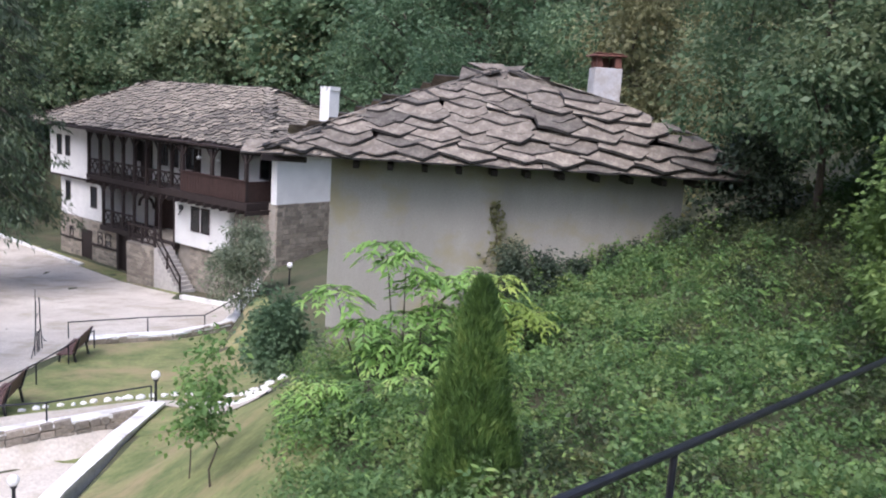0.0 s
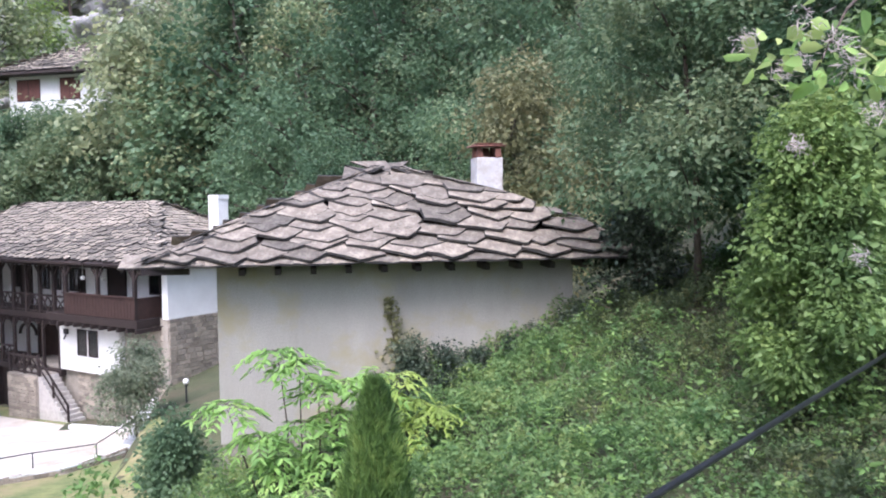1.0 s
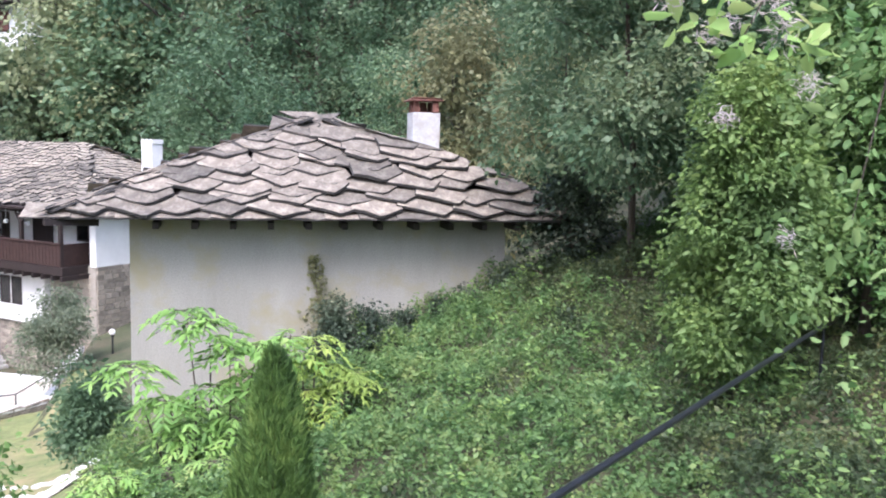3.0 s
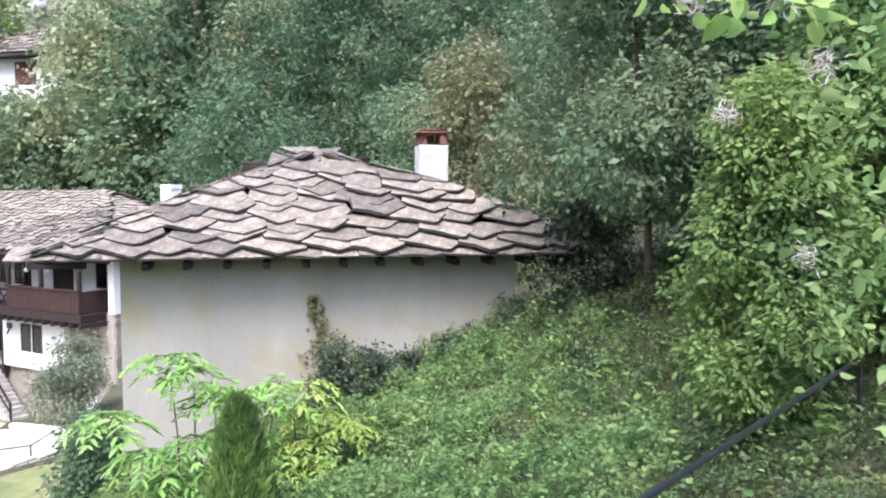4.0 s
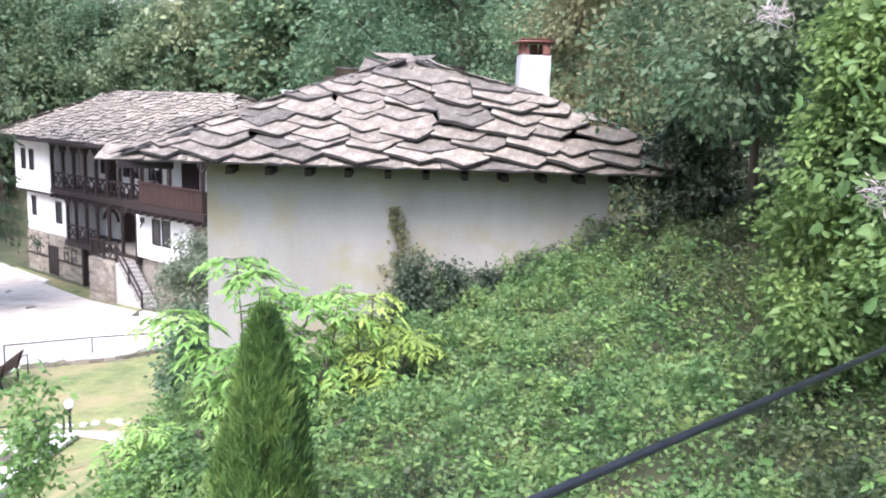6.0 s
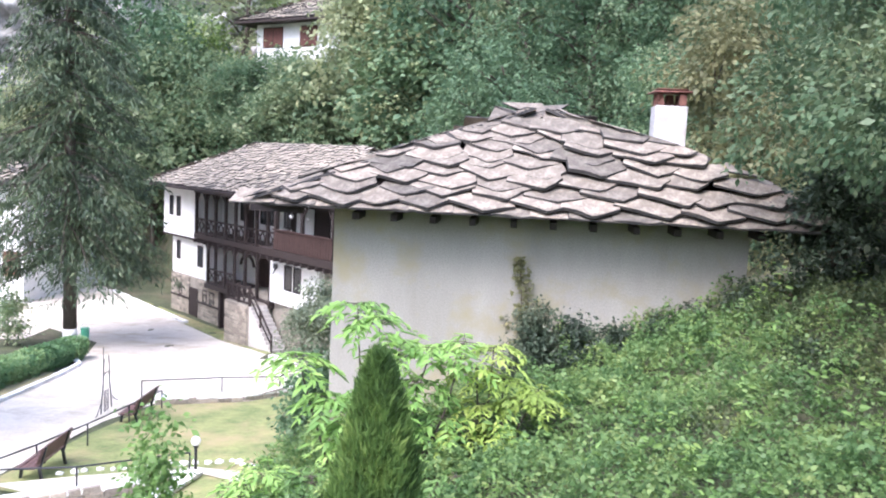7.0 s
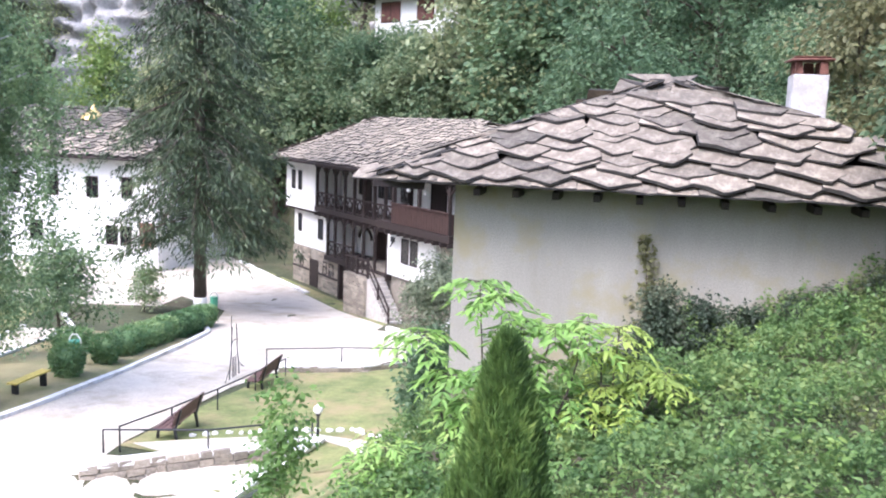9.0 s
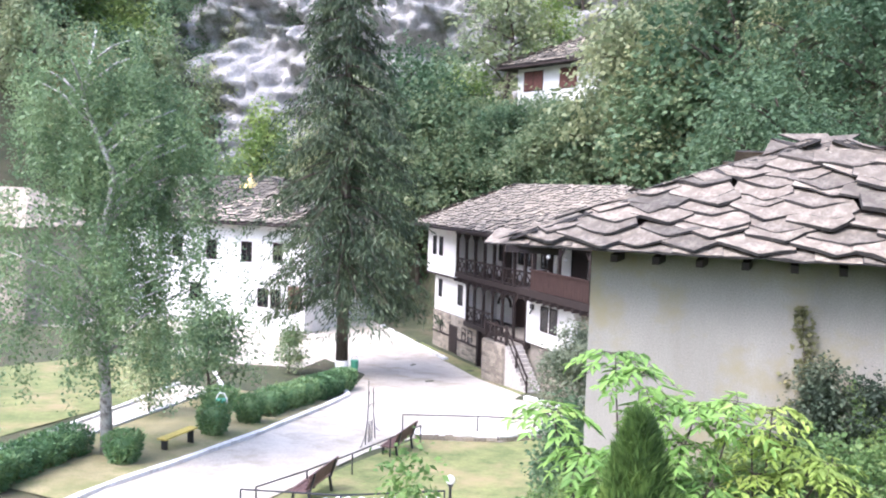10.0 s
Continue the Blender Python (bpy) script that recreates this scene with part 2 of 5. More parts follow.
def finish(bm, name, mat, smooth=False):
    bmesh.ops.recalc_face_normals(bm, faces=bm.faces[:])
    me = bpy.data.meshes.new(name)
    bm.to_mesh(me)
    bm.free()
    me.materials.append(mat)
    if smooth:
        me.polygons.foreach_set("use_smooth", [True] * len(me.polygons))
    return me


def part(name, bm, mat, parent, label="", smooth=False):
    ob = new(name, finish(bm, name, mat, smooth))
    ob.parent = parent
    if label:
        tagged(ob, label)
    return ob


def thing(name, m, label, category, group="", kind=""):
    ob = new(name)
    ob.empty_display_size = 0.2
    ob.matrix_world = m
    return tagged(ob, label, category, group, kind)


def from_arrays(name, verts, faces, mat, smooth=False):
    """A mesh of equal-sided faces from numpy arrays."""
    me = bpy.data.meshes.new(name)
    k = faces.shape[1]
    me.vertices.add(len(verts))
    me.vertices.foreach_set("co", np.asarray(verts, np.float32).ravel())
    me.loops.add(faces.size)
    me.loops.foreach_set("vertex_index", faces.astype(np.int32).ravel())
    me.polygons.add(len(faces))
    me.polygons.foreach_set("loop_start", np.arange(0, faces.size, k, dtype=np.int32))
    me.polygons.foreach_set("loop_total", np.full(len(faces), k, np.int32))
    if smooth:
        me.polygons.foreach_set("use_smooth", np.ones(len(faces), bool))
    me.materials.append(mat)
    me.update(calc_edges=True)
    return me


def leaves(rng, pts, size, aspect=0.5, droop=0.3, up=0.5, spread=0.35, heading=None):
    """Arrays of pointed leaves at points: a long axis that droops, and a face that tends upwards."""
    n = len(pts)
    a = rng.normal(size=(n, 3))
    if heading is not None:
        a = a * 0.45 + heading
    a[:, 2] = a[:, 2] * 0.6 - droop
    a /= np.linalg.norm(a, axis=1)[:, None] + 1e-9
    nrm = rng.normal(size=(n, 3)) * (1 - up) + np.array([0, 0, up])
    b = np.cross(nrm, a)
    b /= np.linalg.norm(b, axis=1)[:, None] + 1e-9
    c = np.cross(a, b)
    L = size * (1 + spread * rng.normal(size=n)).clip(0.4, 1.8)[:, None]
    W = L * aspect * 0.5
    v = np.stack([pts, pts + a * L * 0.45 + b * W + c * L * 0.06, pts + a * L - c * L * 0.1, pts + a * L * 0.45 - b * W + c * L * 0.06], 1).reshape(-1, 3)
    return v, np.arange(4 * n).reshape(-1, 4)


def full_leaves(rng, pts, size, aspect=0.55, droop=0.3, up=0.5, spread=0.3, heading=None):
    """As leaves(), with a rounder outline and a fold along the midrib, for those near the path."""
    v, f = leaves(rng, pts, size, aspect, droop, up, spread, heading)
    q = v.reshape(-1, 4, 3)
    base, l, tip, r = q[:, 0], q[:, 1], q[:, 2], q[:, 3]
    ax = tip - base
    mid = base + ax * 0.45
    l1, l2 = mid - ax * 0.27 + (l - mid) * 0.85, mid + ax * 0.18 + (l - mid) * 0.8
    r1, r2 = mid - ax * 0.27 + (r - mid) * 0.85, mid + ax * 0.18 + (r - mid) * 0.8
    w = np.stack([base, l1, l2, tip, r2, r1], 1).reshape(-1, 3)
    k = np.arange(len(q))[:, None] * 6
    return w, np.concatenate([k + np.array([0, 1, 2, 3]), k + np.array([0, 3, 4, 5])])


# ---- ground ----
def smax(a, b, k=0.8):
    return 0.5 * (a + b + math.sqrt((a - b) ** 2 + k * k))


def step01(x):
    x = min(max(x, 0.0), 1.0)
    return x * x * (3 - 2 * x)


def ground_z(x, y):
    """Height of the ground: a courtyard that falls away, the near slope and the wooded hillside."""
    c = -0.85 - 0.09 * (min(max(y, 16), 42) - 26)
    # the lane sunk before the garden wall
    side = (x + 8.3) * -0.652 + (y - 15.3) * 0.758
    if side < 0.3 and y > 4:
        c -= 0.75 * step01(-side / 0.5 + 0.1) * step01((x + 9.5) / 3.0) * step01((-4.2 - x) / 0.4)
    sx = 0.2 + 0.22 * min(max((y - 4) / 9, 0), 1) if x > 0.5 else 0.75
    n = 3.15 + sx * (x - 0.5) - (0.07 if y < 13 else 0.22) * (y - 13)
    d = (x + 18.7) * 0.68 + (y - 50) * 0.733 - 10
    b = -2.3 + 1.9 * min(d, 9) + 1.0 * max(0.0, d - 9)
    # bank that carries the upper house
    hu = (x + 18.0) * 0.891 - (y - 65.8) * 0.454
    hv = (x + 18.0) * 0.454 + (y - 65.8) * 0.891
    k = 14.3 + (2.4 * hv if hv < 0 else 0.4 * hv) - 1.5 * max(0.0, -3.0 - hu, hu - 15.0)
    b = smax(b, k)
    # terrace at the end of the long house
    q = 0.45 + 0.3 * (x + 2.2) - 2.5 * max(0.0, -3.5 - x) - 0.6 * max(0.0, 27 - y)
    if x < 6:
        c = smax(c, q, 0.3)
    w = -2.3 + 1.15 * (y - 66 - 0.25 * abs(x + 24))
    e = -2.3 + 1.2 * (-58 - x)
    return smax(smax(smax(c, n), b), max(w, e))


def axis_steps(lo, a, b, hi, fine, grow):
    mid = list(np.arange(a, b + fine, fine))
    s, x = fine, a
    left = []
    while x > lo:
        s *= grow
        x -= s
        left.append(x)
    s, x = fine, mid[-1]
    right = []
    while x < hi:
        s *= grow
        x += s
        right.append(x)
    return left[::-1] + mid + right


def build_ground():
    xs = axis_steps(-900, -34, 16, 900, 0.5, 1.25)
    ys = axis_steps(-900, -8, 58, 900, 0.5, 1.25)
    v = []
    for y in ys:
        for x in xs:
            z = ground_z(x, y)
            z = min(z, 85 + 0.02 * z)
            z = max(z, -6)
            if y < 1.4 and -4 < x < 9:
                z = max(z, min(6.35, 6.35 - (y - 0.6) * 1.2))
            z += 0.05 * noise.noise(Vector((x * 0.7, y * 0.7, 0)))
            v.append((x, y, z))
    nx = len(xs)
    f = [(j * nx + i, j * nx + i + 1, (j + 1) * nx + i + 1, (j + 1) * nx + i) for j in range(len(ys) - 1) for i in range(nx - 1)]
    ob = new("ground", from_arrays("ground", np.array(v), np.array(f), M["soil"], True))
    tagged(ob, "sloping earth ground under grass and undergrowth", "ground", kind="structure")


build_ground()


def strip(name, left, right, mat, lift, label, category, across=8, along=14):
    """A sheet laid on the ground between two lines of points."""
    def samples(line):
        line = [Vector((*p, 0)) for p in line]
        out = []
        for k in range(along * (len(line) - 1) + 1):
            i = min(k // along, len(line) - 2)
            out.append(line[i].lerp(line[i + 1], k / along - i))
        return out
    L, R = samples(left), samples(right)
    v = []
    for a, b in zip(L, R):
        for k in range(across + 1):
            p = a.lerp(b, k / across)
            v.append((p.x, p.y, ground_z(p.x, p.y) + lift))
    n = across + 1
    f = [(j * n + i, j * n + i + 1, (j + 1) * n + i + 1, (j + 1) * n + i) for j in range(len(L) - 1) for i in range(across)]
    ob = new(name, from_arrays(name, np.array(v), np.array(f), mat, True))
    return tagged(ob, label, category, kind="structure")


# ---- stone-slab roofs ----
def slab_meshes(name, mat, w, l, th, rng, n=10, flat=False):
    """A few split stone slabs: the exposed end towards -y, with a slanted, uneven edge."""
    out = []
    for k in range(n):
        bm = bmesh.new()
        if flat:
            pts = [(-0.5 * w, 0.8 * l), (-0.52 * w, 0.04 * l), (-0.2 * w, 0.02 * rng.normal() * l), (0.2 * w, 0.02 * rng.normal() * l), (0.52 * w, 0.03 * l), (0.53 * w, 0.3 * l), (0.5 * w, 0.8 * l)]
        else:
            o = rng.uniform(-0.02, 0.26)
            u0, u1 = rng.uniform(0.34, 0.46), rng.uniform(0.32, 0.44)
            pts = [(-0.5 * w, 0.85 * l), (-0.56 * w, u0 * l), ((0.5 * o - 0.28) * w, (0.52 * u0 + 0.02 * rng.normal()) * l),
                   ((o - 0.03) * w, 0.015 * rng.normal() * l), ((o + 0.06) * w, (0.02 + 0.015 * rng.normal()) * l), ((0.31 + 0.5 * o) * w, (0.5 * u1 + 0.02 * rng.normal()) * l), (0.56 * w, u1 * l), (0.5 * w, 0.85 * l)]
        t = th * rng.uniform(0.7, 1.35)
        lo = [bm.verts.new((x + rng.normal() * 0.01, y + rng.normal() * 0.008, rng.normal() * 0.004)) for x, y in pts]
        hi = [bm.verts.new((v.co.x * 0.975, v.co.y * 0.975 + 0.006, t + rng.normal() * 0.006)) for v in lo]
        m = len(pts)
        bm.faces.new(hi)
        bm.faces.new(lo[::-1])
        for i in range(m):
            bm.faces.new((lo[i], lo[(i + 1) % m], hi[(i + 1) % m], hi[i]))
        me = finish(bm, name, mat)
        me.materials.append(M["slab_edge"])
        # side faces take the dark colour that carries dirt and painted shade
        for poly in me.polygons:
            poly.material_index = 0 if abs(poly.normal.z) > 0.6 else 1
        out.append(me)
    return out


def hip_slopes(x0, x1, y0, y1, ze, xr0, xr1, yr, zr):
    """The four slopes of a hip roof: eave start and end, ridge start and end."""
    e = [Vector((x0, y0, ze)), Vector((x1, y0, ze)), Vector((x1, y1, ze)), Vector((x0, y1, ze))]
    r0, r1 = Vector((xr0, yr, zr)), Vector((xr1, yr, zr))
    return [(e[0], e[1], r0, r1), (e[1], e[2], r1, r1), (e[2], e[3], r1, r0), (e[3], e[0], r0, r0)]


def lay_slabs(parent, meshes, slopes, w, expo, rng, slant=0.0, jitter=1.0, bulge=None, lean=7.5, lift=0.09, inset=0.3):
    """Poses of slabs, course by course, over the slopes."""
    poses = []
    for a, b, ra, rb in slopes:
        along = (b - a).normalized()
        mid_top = (ra + rb) / 2
        up = mid_top - a
        up = (up - along * up.dot(along))
        length = up.length
        up.normalize()
        nrm = along.cross(up)
        courses = int((length - 0.12) / expo) + 1
        for c in range(courses):
            h = c * expo
            f = min(h / length, 1)
            pa, pb = a.lerp(ra, f), b.lerp(rb, f)
            run = (pb - pa).length
            k = (0.5 * (c % 2)) * w
            while k < run:
                s = min(max(k + rng.uniform(-0.06, 0.06) * w, inset * w), max(run - inset * w, min(inset * w, run * 0.5)))
                p = pa + along * s + up * rng.uniform(-0.06, 0.06) * jitter + nrm * (lift + rng.uniform(-0.01, 0.025) * jitter)
                if bulge:
                    p.z += bulge(p.x, f)
                rot = Matrix((along, up, nrm)).transposed().to_4x4()
                tip = pose(0, 0, 0, (-lean + rng.uniform(-2.5, 2.5) * jitter), rng.uniform(-3, 3) * jitter, (0 if c == 0 else slant) + rng.uniform(-10, 10) * jitter * (0.2 if c == 0 else 1))
                room = (length - h + 0.12) / 0.6
                sc = Matrix.Diagonal((rng.uniform(0.9, 1.2), min(rng.uniform(0.92, 1.12), room), 1, 1))
                poses.append((p, Matrix.Translation(p) @ rot @ tip @ sc))
                k += w * (1 + rng.uniform(-0.22, 0.26) * min(jitter, 1))
    return poses


def place_slabs(poses, meshes, parent, rng, single, mat, name="slab", trim=None):
    """The first ones as objects of their own, the rest joined into one mesh."""
    rest_v, rest_f, rest_m, base = [], [], [], 0
    for i, (p, m) in enumerate(poses):
        me = meshes[int(rng.integers(len(meshes)))]
        if i < single:
            if trim and any((trim(m @ v.co) - m @ v.co).length > 1e-4 for v in me.vertices):
                me = me.copy()
                back = m.inverted()
                for v in me.vertices:
                    v.co = back @ trim(m @ v.co)
            ob = new(name, me)
            ob.parent = parent
            ob.matrix_basis = m
        else:
            co = [m @ v.co for v in me.vertices]
            rest_v += co
            rest_f += [[j + base for j in poly.vertices] for poly in me.polygons]
            rest_m += [poly.material_index for poly in me.polygons]
            base += len(co)
    if rest_v:
        me = bpy.data.meshes.new("slab_course")
        me.from_pydata(rest_v, [], rest_f)
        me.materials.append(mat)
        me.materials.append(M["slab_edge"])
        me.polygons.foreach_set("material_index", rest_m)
        ob = new("slab_course", me)
        ob.parent = parent
        tagged(ob, kind="stuff")


def roof_core(bm, x0, x1, y0, y1, ze, xr0, xr1, yr, zr, th=0.10):
    lo = [bm.verts.new(p) for p in ((x0, y0, ze - th), (x1, y0, ze - th), (x1, y1, ze - th), (x0, y1, ze - th))]
    hi = [bm.verts.new(p) for p in ((x0, y0, ze), (x1, y0, ze), (x1, y1, ze), (x0, y1, ze))]
    r0, r1 = bm.verts.new((xr0, yr, zr)), bm.verts.new((xr1, yr, zr))
    bm.faces.new(lo[::-1])
    for i in range(4):
        bm.faces.new((lo[i], lo[(i + 1) % 4], hi[(i + 1) % 4], hi[i]))
    bm.faces.new((hi[0], hi[1], r1, r0))
    bm.faces.new((hi[1], hi[2], r1))
    bm.faces.new((hi[2], hi[3], r0, r1))
    bm.faces.new((hi[3], hi[0], r0))


# ---- the near house ----
def near_house():
    rng = np.random.default_rng(5)
    house = thing("house", pose(0, 0, 0), "small grey plastered house with a heavy stone-slab hip roof", "house")
    bm = bmesh.new()
    box(bm, 0.52, 6.95, 13.0, 17.0, 3.95, 7.2)
    part("wall", bm, M["plaster_grey"], house, "stained grey plaster wall")
    bm = bmesh.new()
    box(bm, 0.545, 6.93, 13.025, 16.98, 2.2, 3.95)
    part("plinth", bm, M["mortar"], house, "rough cement plinth")
    R = (-0.8, 8.1, 12.2, 17.8, 7.10, 3.45, 3.95, 15.0, 8.78)

    def bulge(x, f):
        return (0.05 + 0.24 * min(max((x - 3.2) / 2.0, 0), 1)) * math.sin(math.pi * f)

    bm = bmesh.new()
    roof_core(bm, R[0] + 0.16, R[1] - 0.16, R[2] + 0.16, R[3] - 0.16, R[4] + 0.05, R[5], R[6], R[7], R[8] - 0.02, th=0.03)
    roof = part("roof", bm, M["wood_dark"], house, "dark boarded roof deck under stone slabs")
    slopes = hip_slopes(*R)
    poses = lay_slabs(roof, None, slopes[:1], 0.76, 0.262, rng, slant=4, jitter=1.0, bulge=bulge, inset=0.05, lean=6.5, lift=0.075)
    poses += lay_slabs(roof, None, slopes[1:], 0.76, 0.262, rng, slant=3, jitter=0.4, lean=1.0, lift=-0.02, inset=0.7)
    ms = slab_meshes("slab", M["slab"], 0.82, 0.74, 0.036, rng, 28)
    # slabs are broken off along the hips
    def trim(w):
        f = min(max((w.z - bulge(w.x, (w.z - 7.2) / 1.6) - 7.15) / 1.66, 0), 1)
        e = 0.05 * math.sin(w.y * 37 + w.z * 23)
        if w.y < 15:
            w.x = min(max(w.x, R[0] + (R[5] - R[0]) * f - 0.06 + e), R[1] + (R[6] - R[1]) * f + 0.06 + e)
        return w

    poses = sorted(poses, key=lambda q: q[0].y)
    # ridge caps
    for i in range(6):
        x = 3.42 + (i % 4) * 0.16
        poses.insert(0, (Vector((x, 15, 8.86)), Matrix.Translation((x, 14.82 + 0.04 * (i % 3), 8.80 + 0.022 * (i // 2))) @ pose(0, 0, 0, 0, rng.uniform(-4, 4), 34 * (i % 3) - 30) @ Matrix.Diagonal((0.36, 0.4, 0.7, 1))))
    flat = slab_meshes("slab", M["slab"], 0.70, 0.74, 0.03, rng, 8, True)
    eave = []
    x = R[0] + 0.2
    while x < R[1] - 0.1:
        p = Vector((x, R[2] + rng.uniform(-0.04, 0.03), R[4] + 0.005))
        eave.append((p, Matrix.Translation(p) @ pose(0, 0, 0, 24 + rng.uniform(-2, 2), rng.uniform(-2, 2), rng.uniform(-5, 5)) @ Matrix.Diagonal((rng.uniform(0.8, 1.15), 0.9, 1, 1))))
        x += rng.uniform(0.46, 0.66)
    place_slabs(eave, flat, roof, rng, 60, M["slab"])
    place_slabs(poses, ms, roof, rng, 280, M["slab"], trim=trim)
    x = 0.95
    for i in range(11):
        bm = bmesh.new()
        v = box(bm, -0.05, 0.05, -0.5, 0.55, -0.11, 0.045)
        v[0].co.z += 0.05
        v[1].co.z += 0.05
        me = finish(bm, "rafter", M["wood_dark"])
        for sx in (x + 0.02 + i * 0.6,):
            ob = new("rafter", me)
            ob.parent = house
            ob.matrix_basis = pose(sx, 12.95, 7.03, 4, 0, rng.uniform(-2, 2))
    bm = bmesh.new()
    beam(bm, (0.1, 12.6, 7.02), (-0.6, 12.2, 7.06), 0.1, 0.1)
    part("hip_rafter", bm, M["wood_dark"], house)
    # chimney
    ch = thing("chimney", pose(6.17, 16.5, 0), "whitewashed chimney with a small open brick cap", "chimney")
    bm = bmesh.new()
    box(bm, -0.3, 0.3, -0.3, 0.3, 7.4, 9.1)
    bevelled(bm, 0.015)
    part("shaft", bm, M["chimney"], ch)
    for i, (px, py, w, top) in enumerate(((-0.21, -0.2, 0.06, 9.34), (0.2, -0.21, 0.07, 9.33), (-0.2, 0.2, 0.07, 9.34), (0.2, 0.2, 0.06, 9.34), (0.02, 0.22, 0.08, 9.33), (-0.22, 0.0, 0.05, 9.25))):
        bm = bmesh.new()
        v = box(bm, px - w, px + w, py - w, py + w, 9.104, top)
        for q in v:
            q.co += Vector((rng.normal() * 0.014, rng.normal() * 0.014, 0))
        bevelled(bm, 0.008)
        part("brick_pier", bm, M["brick"], ch, "sooty red brick pier" if i == 0 else "")
    for z0, z1, e in ((9.344, 9.375, 0.36), (9.379, 9.415, 0.31)):
        bm = bmesh.new()
        for q in box(bm, -e, e, -e, e, z0, z1):
            q.co += Vector((rng.normal() * 0.02, rng.normal() * 0.02, rng.normal() * 0.006))
        bevelled(bm, 0.01)
        part("cap", bm, M["brick"], ch, "weathered brick cap")


near_house()


# ---- windows, doors and stone walls ----
def window(parent, s0, s1, z0, z1, d, panes=2, frame_mat="wood_dark", fr=0.07):
    """A casement set in a wall whose face is at depth d; its frame stands a little proud."""
    win = new("window")
    win.parent = parent
    bm = bmesh.new()
    box(bm, s0, s1, d - 0.035, d + 0.05, z0, z0 + fr)
    box(bm, s0, s1, d - 0.035, d + 0.05, z1 - fr, z1)
    box(bm, s0, s0 + fr, d - 0.033, d + 0.05, z0 + fr, z1 - fr)
    box(bm, s1 - fr, s1, d - 0.033, d + 0.05, z0 + fr, z1 - fr)
    for k in range(1, panes):
        x = s0 + (s1 - s0) * k / panes
        box(bm, x - fr * 0.45, x + fr * 0.45, d - 0.031, d + 0.05, z0 + fr, z1 - fr)
    part("window_frame", bm, M[frame_mat], win)
    bm = bmesh.new()
    box(bm, s0 + 0.02, s1 - 0.02, d - 0.012, d + 0.02, z0 + 0.02, z1 - 0.02)
    part("pane", bm, M["glass_dark"], win, "dark glass pane")
    return win


def stones(parent, s0, s1, z0, z1, d, rng, h=0.2, w=0.36, name="stone", mat="stone", meshes=None):
    """A face of coursed rubble, each stone a piece of its own."""
    made = meshes
    if made is None:
        made = []
        for k in range(6):
            bm = bmesh.new()
            v = box(bm, -0.5, 0.5, -0.5, 0.5, -0.5, 0.5)
            for q in v:
                q.co += Vector((rng.uniform(-0.05, 0.05), 0, rng.uniform(-0.09, 0.09)))
                if q.co.y < 0:
                    q.co.x *= 0.93
                    q.co.z *= 0.9
                    q.co.y += rng.uniform(-0.15, 0.15)
            made.append(finish(bm, name, M[mat]))
    z = z0
    while z < z1 - 0.05:
        hh = min(h * rng.uniform(0.7, 1.25), z1 - z)
        s = s0
        while s < s1 - 0.03:
            ww = min(w * rng.uniform(0.6, 1.5), s1 - s)
            if s1 - s - ww < 0.12:
                ww = s1 - s
            ob = new(name, made[int(rng.integers(6))])
            ob.parent = parent
            ob.matrix_basis = Matrix.Translation((s + ww / 2, d - 0.02, z + hh / 2)) @ Matrix.Diagonal((ww * 0.98, 0.11, hh * 0.98, 1))
            s += ww
        z += hh
    return made


def stone_mesh_set(rng, name="stone", mat="stone"):
    made = []
    for k in range(6):
        bm = bmesh.new()
        v = box(bm, -0.5, 0.5, -0.5, 0.5, -0.5, 0.5)
        for q in v:
            q.co += Vector((rng.uniform(-0.05, 0.05), 0, rng.uniform(-0.09, 0.09)))
            if q.co.y < 0:
                q.co.x *= 0.93
                q.co.z *= 0.9
                q.co.y += rng.uniform(-0.15, 0.15)
        made.append(finish(bm, name, M[mat]))
    return made


# ---- the long house with galleries ----
UX, UY = 0.7334, -0.6799
FAR = Matrix(((UX, -UY, 0, -18.7), (UY, UX, 0, 50.0), (0, 0, 1, 0), (0, 0, 0, 1)))


